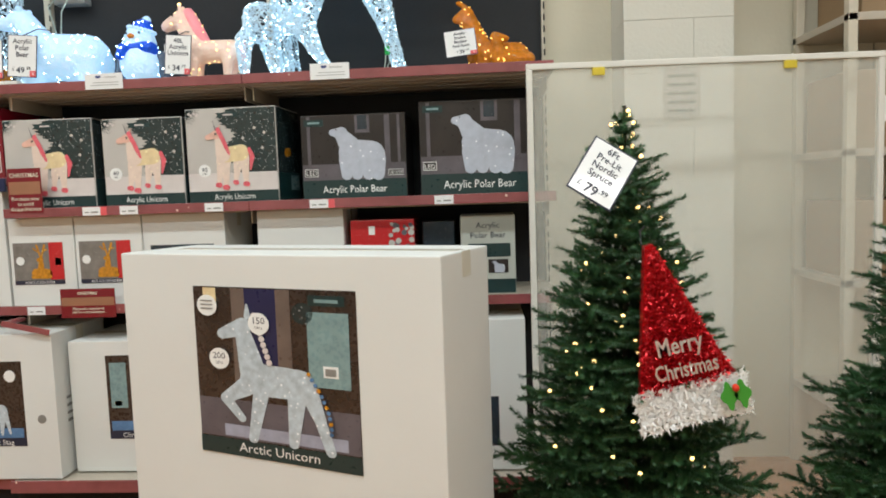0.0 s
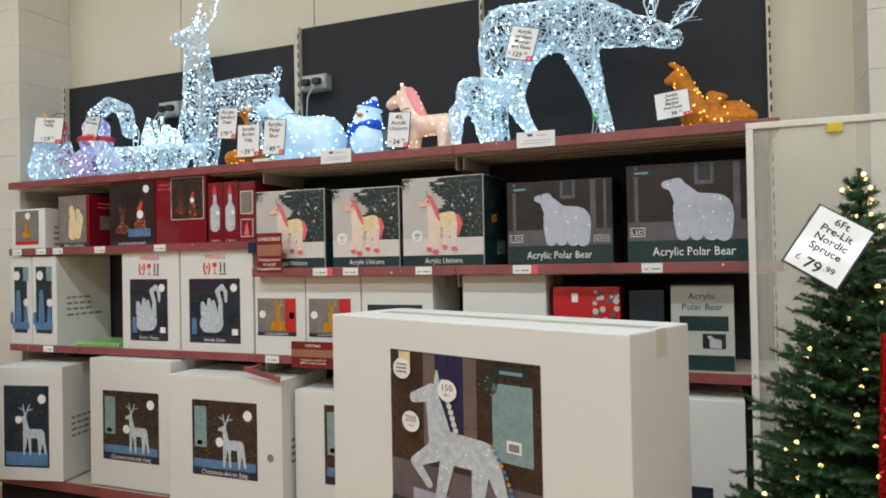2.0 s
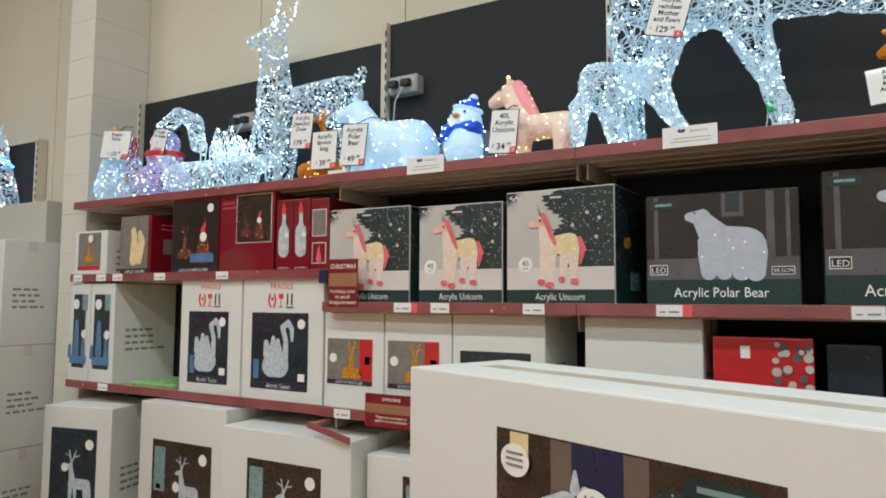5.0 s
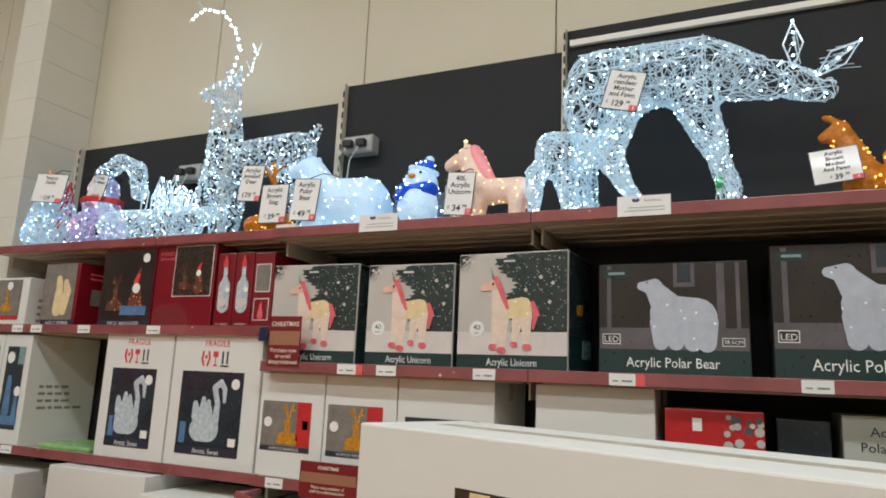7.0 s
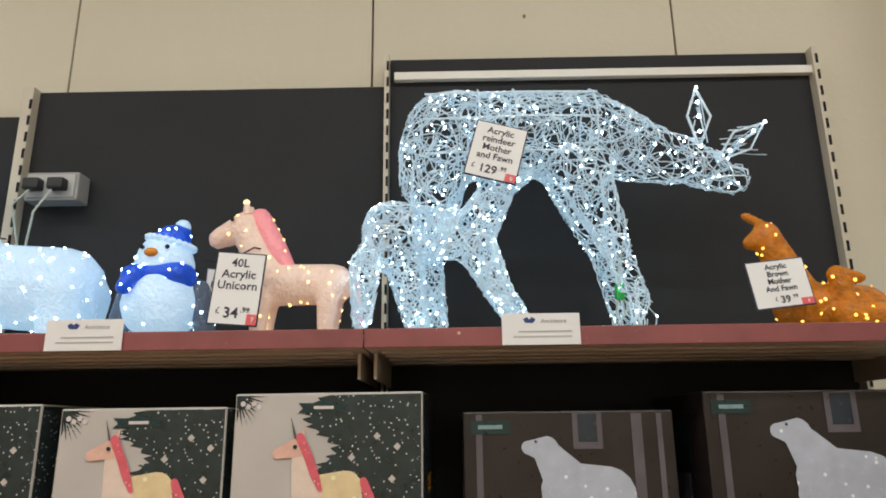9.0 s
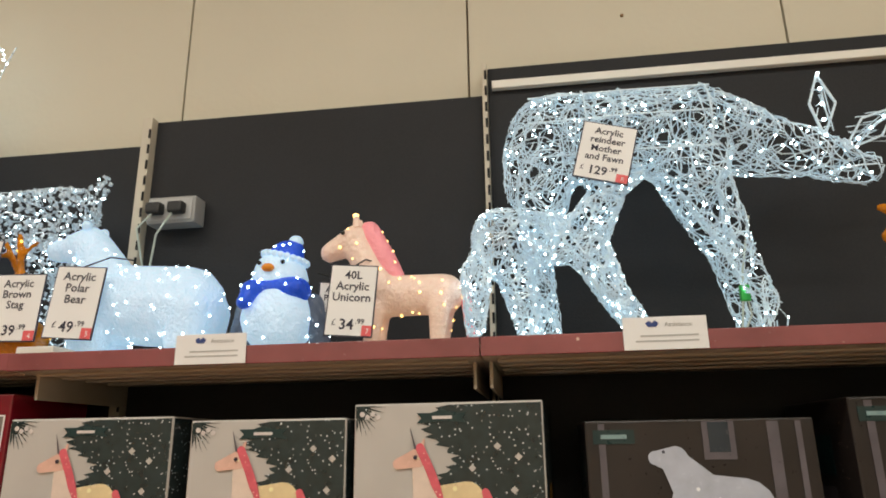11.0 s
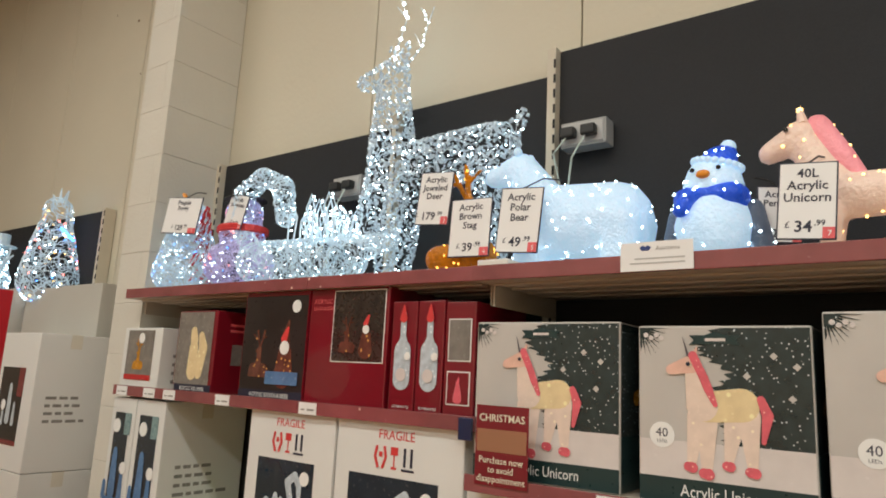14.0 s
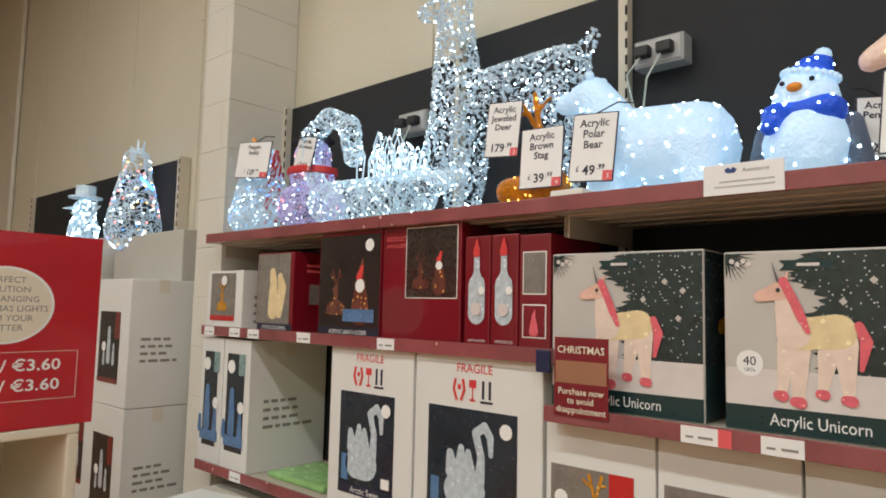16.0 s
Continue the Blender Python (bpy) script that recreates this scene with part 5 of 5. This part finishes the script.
price_tag(["Acrylic", "Snowman"], "54", ".99", pose(-2.165, 0.10, 1.975, -4, 12, 0), 0.11, 0.13, (0.06, 0.05, 0.02), "6")
back_tag = price_tag(["Acrylic", "Penguin"], "29", ".99", pose(-0.355, 0.20, 1.80, -3, 2, 20), 0.09, 0.13, (-0.05, 0.0, 0.02), "6")
for x in (-0.555, 0.35):
    hp = thing("help_card", "white folded help card clipped to the shelf edge", "card", pose(x, -0.008, 1.719), "help cards")
    part("card", block(-0.077, -0.001, 0, 0.077, 0.001, 0.062, 0.0005), PAPER, hp)
    part("clip", block(-0.02, 0.001, 0.005, 0.02, 0.0035, 0.03), FRAME_WHITE, hp)
    part("heading", words("Assistance", 0.012, 0.0, 0.043, -0.0016, "LEFT"), GREY_INK, hp)
    part("symbol", shape([(-0.03, 0.043), (-0.015, 0.043), (-0.01, 0.05), (-0.018, 0.055), (-0.0225, 0.05), (-0.027, 0.055), (-0.035, 0.05)], -0.0012), mat("blue_ink", (0.03, 0.06, 0.22), 0.5), hp)
    for k in range(2):
        part("text_bar", rect(-0.045 - 0.01 * k, 0.0245 - 0.010 * k, 0.06, 0.0275 - 0.010 * k, -0.0012), mat("pale_grey_ink", (0.48, 0.48, 0.47), 0.6), hp)


def notice(m, w, h, lines, label):
    t = thing("shelf_notice", label, "notice", m, "shelf notices")
    part("board", block(-w / 2, -0.001, 0, w / 2, 0.001, h, 0.0005), P_RED, t)
    part("bronze_patch", rect(-w / 2 + 0.004, h * 0.42, w / 2 - 0.004, h * 0.70, -0.0012), SIGN_TAN, t)
    part("heading", words("CHRISTMAS", h * 0.13, 0, h * 0.80, -0.0022, bold=0.0003), SIGN_CREAM, t)
    for k, s in enumerate(lines):
        part("wording", words(s, h * 0.115, 0, h * 0.28 - k * h * 0.115, -0.0024, bold=0.0002), SIGN_CREAM, t)


notice(pose(-0.917, -0.0065, DM - 0.01), 0.14, 0.18, ["Purchase now", "to avoid", "disappointment"], "dark red christmas notice on the shelf edge")
notice(pose(-0.69, -0.0065, DL - 0.045), 0.23, 0.12, ["Please ask a member of", "staff for a demonstration"], "dark red demonstration notice on the shelf edge")

# ---- sockets and cables on the back panel ----
for x, z in ((-0.90, 2.205), (-1.86, 2.165)):
    so = thing("power_socket", "grey double socket with black plugs on the back panel", "socket", pose(x, 0.39, z), "sockets")
    part("socket_box", block(-0.07, -0.025, -0.04, 0.075, 0.034, 0.04, 0.006), PLUG_GREY, so)
    part("socket_face", block(-0.062, -0.029, -0.032, 0.067, -0.0255, 0.032, 0.002), mat("pale_socket_face", (0.48, 0.48, 0.47), 0.4), so)
    for q in (-0.035, 0.03):
        pl = part("plug", block(q - 0.022, -0.06, -0.018, q + 0.022, -0.0295, 0.014, 0.006), CABLE, so)
    bm = bmesh.new()
    tube(bm, [(-0.04, -0.05, -0.018), (-0.08, -0.05, -0.06), (-0.07, -0.02, -0.16), (-0.11, -0.03, -0.25), (-0.10, -0.10, -0.34)], 0.003, 6)
    tube(bm, [(0.02, -0.05, -0.018), (-0.02, -0.05, -0.08), (-0.05, -0.02, -0.2), (-0.06, -0.06, -0.36)], 0.003, 6)
    part("cable", bm, CLEAR_CABLE, so)
gt = thing("green_tag_cable", "clear cable with a green tag beside the doe", "cable", pose(0.545, 0.17, DT))
bm = bmesh.new()
tube(bm, [(0.04, 0, 0.28), (0.012, 0.0, 0.16), (0.0, 0, 0.06), (-0.01, 0.0, 0.004)], 0.0022, 6)
tube(bm, [(0.01, 0, 0.15), (0.018, 0.0, 0.06), (-0.01, 0.0, 0.004)], 0.0018, 6)
tube(bm, [(-0.01, 0, 0.003), (-0.10, 0.0, 0.004), (-0.16, 0.0, 0.03)], 0.0018, 6)
part("cable", bm, CLEAR_CABLE, gt)
part("green_tag", block(0.0, -0.007, 0.09, 0.02, 0.007, 0.125, 0.003), GREEN_TAG, gt)


# ---- christmas trees ----
def spruce(name, m, height, radius, seed, lamp, label, lamps=130, low=0.12):
    rng = random.Random(seed)
    t = thing(name, label, "christmas tree", m, "christmas trees")
    bm = bmesh.new()
    tube(bm, [(0, 0, 0), (0, 0, height * 0.5), (0.004, 0, height)], 0.016, 8, 0.004)
    part("trunk", bm, BARK, t)
    verts, faces, lights = [], [], []

    def twig(p0, p1, needles=0.026):
        p0, p1 = Vector(p0), Vector(p1)
        axis = (p1 - p0)
        ln = axis.length
        axis.normalize()
        u = axis.orthogonal().normalized()
        v = axis.cross(u)
        steps = max(3, int(ln / 0.0065))
        for k in range(steps):
            p = p0.lerp(p1, k / steps)
            for j in range(7):
                a = rng.uniform(0, 2 * math.pi)
                d = (math.cos(a) * u + math.sin(a) * v + axis * 0.9).normalized()
                side = d.cross(axis).normalized() * 0.0024
                n = needles * rng.uniform(0.7, 1.1) * (1 - 0.45 * k / steps)
                i = len(verts)
                verts.extend([p - side, p + side, p + d * n])
                faces.append((i, i + 1, i + 2))
    z = low * height
    while z < height * 0.985:
        f = 1 - z / height
        r = radius * 1.1 * f + 0.012
        count = int(7 + 12 * f)
        a0 = rng.uniform(0, 6.28)
        for k in range(count):
            a = a0 + 2 * math.pi * k / count + rng.uniform(-0.15, 0.15)
            ln = r * rng.uniform(0.68, 1.15)
            rise = rng.uniform(-0.04, 0.10) * ln + 0.02 + 0.10 * (1 - f) * ln
            p0, p1 = Vector((0, 0, z)), Vector((ln * math.cos(a), ln * math.sin(a), z + rise))
            twig(p0.lerp(p1, 0.12), p1)
            side = Vector((-math.sin(a), math.cos(a), 0.0))
            nside = int(ln / 0.055)
            for j in range(nside):
                q = p0.lerp(p1, 0.3 + 0.6 * (j + 0.5) / max(nside, 1))
                for s in (-1, 1):
                    e1 = q + (side * s * 0.8 + (p1 - p0).normalized() * 0.7 + Vector((0, 0, rng.uniform(-0.1, 0.35)))) * rng.uniform(0.05, 0.085)
                    twig(q, e1, 0.023)
            if rng.random() < 0.5:
                lights.append(p0.lerp(p1, rng.uniform(0.5, 0.98)) + Vector((0, 0, 0.008)))
        z += 0.026 + 0.034 * f
    twig((0, 0, height * 0.93), (0, 0, height), 0.022)
    me = bpy.data.meshes.new("branches")
    me.from_pydata([tuple(v) for v in verts], [], faces)
    part("needle_crown", me, NEEDLE, t)["kind"] = "stuff"
    rng.shuffle(lights)
    bm = bmesh.new()
    for p in lights[:lamps]:
        ball(bm, p, 0.0052, 0, 1)
    part("fairy_light_string", bm, lamp, t, "small fairy lights")["kind"] = "stuff"
    bm = bmesh.new()
    for a in range(3):
        tube(bm, [(0, 0, 0.1), (0.22 * math.cos(2.1 * a), 0.22 * math.sin(2.1 * a), 0.0)], 0.011, 6)
    part("stand", bm, CABLE, t)
    return t


spruce("spruce_tree", pose(1.29, -0.89, 0), 1.47, 0.42, 31, LED_WARM, "artificial green spruce with warm fairy lights, pre-lit")
LED_COOL = mat("cool_led", (0.5, 0.8, 1), 0.3, glow=5.0, glow_colour=(0.35, 0.65, 1.0))
spruce("blue_lit_tree", pose(2.08, -1.0, 0), 1.50, 0.50, 33, LED_COOL, "artificial dark green spruce with cool blue lights", 60)
tag = thing("tree_price_tag", "white tilted price tag for the pre-lit spruce", "price tag", pose(1.165, -1.10, 1.24, -24, 33, -4), "price tags")
part("border", block(-0.058, -0.0015, 0, 0.058, 0.0015, 0.15, 0.001), INK, tag)
part("card", rect(-0.054, 0.004, 0.054, 0.146, -0.0018), PAPER, tag)
for k, s in enumerate(("6Ft", "Pre-Lit", "Nordic", "Spruce")):
    part("wording", words(s, 0.023, 0, 0.122 - 0.0225 * k, -0.003, bold=0.0004), INK, tag)
part("price", words("79", 0.034, 0.012, 0.012, -0.003, "RIGHT", bold=0.0006), INK, tag)
part("pence", words(".99", 0.018, 0.014, 0.024, -0.003, "LEFT", bold=0.0003), INK, tag)
part("pound_sign", words("\u00a3", 0.02, -0.042, 0.02, -0.003, "LEFT"), INK, tag)
bm = bmesh.new()
tube(bm, [(0, 0, 0.148), (0.03, 0.06, 0.16), (0.06, 0.13, 0.13)], 0.003, 6)
part("cord", bm, CABLE, tag)

# hat of tinsel
hat = thing("santa_hat", "red tinsel santa hat with white trim reading Merry Christmas", "hat", pose(1.375, -1.14, 0.815, 0, -13, 0) @ Matrix.Diagonal((0.78, 1, 0.9, 1)))
rng = random.Random(8)


def tuft(bm, p, size, rng, flat=0.6, facing=False):
    d = Vector((rng.uniform(-1, 1), -abs(rng.uniform(0.1, 1)) * flat, rng.uniform(-1, 1))).normalized() * size
    s = (d.cross(Vector((0, 1, 0))) if facing else d.orthogonal()).normalized() * size * 0.22
    bm.faces.new([bm.verts.new(p - s), bm.verts.new(p + s), bm.verts.new(p + d)])


bm = shape([(-0.137, 0.0), (0.137, 0.0), (0.0, 0.365), (-0.024, 0.365)], 0.03, 0.026)
part("felt_core", bm, TINSEL, hat)
bm = bmesh.new()
for _ in range(3600):
    z = 0.37 * (1 - math.sqrt(rng.random()))
    w0 = 0.14 * (1 - z / 0.385)
    tuft(bm, Vector((rng.uniform(-w0, w0) - 0.03 * z, rng.uniform(-0.012, 0.004), z)), rng.uniform(0.007, 0.016), rng)
part("tinsel", bm, TINSEL, hat, "shiny red tinsel")
bm = bmesh.new()
block(-0.15, 0.0, -0.085, 0.15, 0.035, 0.002, 0.02, bm)
part("trim_core", bm, FLUFF, hat)
bm = bmesh.new()
for _ in range(2600):
    tuft(bm, Vector((rng.uniform(-0.16, 0.16), rng.uniform(-0.014, 0.002), rng.uniform(-0.095, 0.008))), rng.uniform(0.008, 0.018), rng, 0.25, True)
part("white_trim", bm, FLUFF, hat, "fluffy white trim")
part("lettering", words("Merry", 0.062, -0.005, 0.095, -0.026, bold=0.001, squeeze=0.85), HOLO, hat, "silver letters")
part("lettering", words("Christmas", 0.056, 0.0, 0.035, -0.026, bold=0.001, squeeze=0.78), HOLO, hat, "silver letters")
for q, r_ in ((-0.018, 40), (0.02, -35)):
    part("holly_leaf", shape([(0.115 + q + 0.02 * math.cos(a) * (1 + 0.25 * math.cos(4 * a)), -0.04 + 0.032 * math.sin(a) * (1 + 0.2 * math.cos(4 * a))) for a in [k * math.pi / 10 for k in range(20)]], -0.024, 0.003), LEAF, hat)
bm = bmesh.new()
ball(bm, (0.117, -0.032, -0.02), 0.010, 0, 2)
part("berry", bm, BERRY, hat)
bm = bmesh.new()
tube(bm, [(-0.03, 0.012, 0.37), (-0.02, 0.03, 0.40), (0.02, 0.12, 0.40)], 0.003, 6)
part("hanging_loop", bm, CABLE, hat)

# ---- plastic screen beside the shelves ----
sc = thing("plastic_screen", "clear ribbed plastic screen in a white frame", "screen", pose(1.10, -0.13, 0, 0, 0, 2))
for a in ((0, 0, 0, 0.022, 0.022, 1.70), (1.27, 0, 0, 1.292, 0.022, 1.70)):
    part("frame_post", block(*a, 0.003), FRAME_WHITE, sc)
part("frame_rail", block(0.0, 0, 1.70, 1.292, 0.022, 1.722, 0.003), FRAME_WHITE, sc)
pane = part("pane", block(0.022, 0.008, 0.05, 1.27, 0.012, 1.70), PLASTIC, sc, "clear ribbed plastic pane")
pane.visible_shadow = False
for x in (0.24, 0.93):
    part("clip", block(x, -0.004, 1.672, x + 0.045, 0.0075, 1.70, 0.002), YELLOW, sc, "yellow clip")
nt_ = thing("wall_notice", "grey notice sheet fixed to the pillar", "notice", pose(1.75, 0.197, 1.53))
part("sheet", block(-0.075, -0.001, 0, 0.075, 0.001, 0.21, 0.0006), GREY_CARD, nt_)
for k in range(5):
    part("text_bar", rect(-0.055, 0.17 - 0.035 * k, 0.055, 0.182 - 0.035 * k, -0.0012), GREY_INK, nt_)
sr = thing("side_rack", "dim cream shelf rack beyond the plastic screen", "shelving", pose(2.30, -0.005, 0))
for x in (0.0, 0.96):
    for y in (0.0, 0.42):
        part("rack_post", block(x, y, 0, x + 0.035, y + 0.035, 2.5, 0.003), POST, sr)
for z in (0.35, 0.85, 1.35, 1.85, 2.35):
    part("rack_shelf", block(0.0, 0.0, z, 0.995, 0.455, z + 0.03, 0.003), STEEL, sr)
for x, z, w in ((2.34, 1.38, 0.36), (2.76, 1.38, 0.4), (2.34, 0.88, 0.4), (2.78, 0.88, 0.38), (2.38, 1.88, 0.5)):
    t = carton("stock_carton", w, 0.34, 0.30, pose(x + w / 2, 0.06, z), "brown stock carton on the side rack", mat("brown_card", (0.30, 0.20, 0.11), 0.7, var=0.12), group="stock cartons")
    part("side_label", rect(-0.08, 0.1, 0.06, 0.2, -0.0006), PAPER, t)

# ---- far end: stacked cartons, figures, red sign ----
st = [(-3.30, -0.085, 0.0, 0.36, 0.46), (-3.30, -0.085, 0.46, 0.36, 0.55), (-3.30, -0.085, 1.01, 0.36, 0.57), (-3.70, -0.06, 0.0, 0.36, 0.50), (-3.70, -0.06, 0.50, 0.36, 0.52), (-3.70, -0.06, 1.02, 0.36, 0.55)]
for x, y, z, w, h in st:
    t = picture_carton("stacked_carton", w, 0.30, h - 0.002, pose(x, y, z), "white stacked carton with a small lit figure picture", (-0.13, 0.12, 0.09, 0.42), P_DUSK, PENGUIN, P_ICE, (-0.02, 0.16, 0.22), "stacked cartons", "", (("patch", -0.13, 0.10, 0.09, 0.12, P_RED), ("patch", 0.04, 0.30, 0.09, 0.42, P_RED), ("disc", -0.07, 0.26, 0.022)))
for x, y, w, d in ((-3.48, 0.22, 0.40, 0.20), (-3.92, 0.24, 0.42, 0.18), (-4.37, 0.18, 0.42, 0.24), (-4.82, 0.18, 0.42, 0.24), (-5.27, 0.18, 0.42, 0.24)):
    for z, h in ((0.0, 0.62), (0.62, 0.61), (1.23, 0.61)):
        t = carton("tall_carton", w, d, h - 0.002, pose(x, y, z), "grey-white carton in a tall stack", GREY_CARD, group="tall cartons")
        case_text(t, w / 2, d, h)


def cat_lights(bm, rng):
    for s in (-1, 1):
        tube(bm, [(0.07 * s, 0, 0.50), (0.09 * s, 0, 0.60), (0.035 * s, 0, 0.54)], 0.006, 4)
    tube(bm, [(0, 0, 0.55), (0, 0, 0.63)], 0.010, 6, 0.003)
    for k in range(8):
        ball(bm, (0.12 + 0.022 * k, -0.02, 0.36 - 0.012 * k), 0.010, 2)


wire_figure("castle_figure", "tall lit multicolour figure of clear strands", [(0, 0, 0.06, 0.16, 0, 0, 0.30, 0.11), (0, 0, 0.30, 0.10, 0, 0, 0.50, 0.075)], pose(-4.05, 0.30, 1.84) @ Matrix.Diagonal((1, 1, 0.92, 1)), 380, 150, 41, mats=[LED_ICE, LED_BLUE, LED_ICE, LED_RED, LED_WARM], led=0.006, thick=0.003, extra=cat_lights)


def snow_hat(bm, rng):
    for f in tube(bm, [(0, 0, 0.29), (0, 0, 0.30)], 0.10, 14) + tube(bm, [(0, 0, 0.30), (0, 0, 0.37)], 0.06, 14):
        f.material_index = 7
    for s in (-1, 1):
        tube(bm, [(0.07 * s, 0, 0.14), (0.17 * s, 0, 0.20), (0.19 * s, 0, 0.27)], 0.014, 5, 0.006)
        tube(bm, [(0.17 * s, 0, 0.20), (0.24 * s, 0, 0.22)], 0.010, 5, 0.005)
    for f in tube(bm, [(0, -0.07, 0.22), (0.03, -0.14, 0.21)], 0.012, 6, 0.003):
        f.material_index = 8


wire_figure("small_snowman_figure", "small lit white snowman with a grey hat", [(0, 0, 0.08, 0.095, 0, 0, 0.11, 0.085), (0, 0, 0.21, 0.07, 0, 0, 0.22, 0.068)], pose(-4.74, 0.28, 1.84), 300, 90, 42, led=0.006, extra=snow_hat)
sg = thing("sign_stand", "cream display stand with a red price sign board on top", "stand", pose(-2.385, -0.95, 0, 0, 0, 95) @ Matrix.Diagonal((1.2, 1, 1, 1)))
part("stand_frame", block(-0.42, 0.02, 0, 0.36, 0.50, 0.10, 0.006), SIGN_CREAM, sg)
part("stand_side", block(0.33, 0.0, 0.10, 0.36, 0.50, 1.06, 0.006), SIGN_CREAM, sg)
part("stand_side", block(-0.42, 0.0, 0.10, -0.39, 0.50, 1.06, 0.006), SIGN_CREAM, sg)
part("stand_top", block(-0.42, 0.0, 1.06, 0.36, 0.50, 1.09, 0.006), SIGN_CREAM, sg)
part("stand_back", block(-0.39, 0.47, 0.10, 0.33, 0.50, 1.06), SIGN_CREAM, sg)
part("stand_shelf", block(-0.39, 0.02, 0.55, 0.33, 0.47, 0.575, 0.003), SIGN_CREAM, sg)
board = part("sign_board", block(-0.44, 0.0, 1.091, 0.39, 0.012, 1.68, 0.002), SIGN_RED, sg, "red sign board")
part("disc_ring", disc(0.16, 1.46, 0.115, -0.0006, 40), WHITE_INK, board)
part("sign_disc", disc(0.16, 1.46, 0.108, -0.0014, 40), SIGN_CREAM, board)
for k, s in enumerate(("PERFECT", "SOLUTION", "FOR HANGING", "CHRISTMAS LIGHTS", "FROM YOUR", "GUTTER")):
    part("wording", words(s, 0.026, 0.16, 1.527 - 0.0285 * k, -0.0026, squeeze=0.88), GREY_INK, board)
for a in ((-0.40, 1.175, 0.34, 1.1765), (-0.40, 1.32, 0.34, 1.3215), (0.34, 1.175, 0.3415, 1.3215)):
    part("sign_line", rect(*a, -0.0006), SIGN_CREAM, board)
for k in range(2):
    part("price", words("/ \u20ac3.60", 0.048, 0.30, 1.265 - 0.06 * k, -0.001, "RIGHT", bold=0.0008), WHITE_INK, board)
mini = carton("hook_pack", 0.22, 0.10, 0.30, pose(-2.42, -0.82, 0.576, 0, 0, 95), "red hanging hook pack with a cream disc", SIGN_RED)
part("pack_disc", disc(0.0, 0.17, 0.07, -0.0006, 24), SIGN_CREAM, mini)
cd = thing("wall_conduit", "thin cream pipe running up the wall", "pipe", pose(-6.9, 0.44, 0))
bm = bmesh.new()
tube(bm, [(0, 0, 0), (0, 0, 4.59)], 0.02, 10)
part("pipe", bm, CREAM_BLOCK, cd)
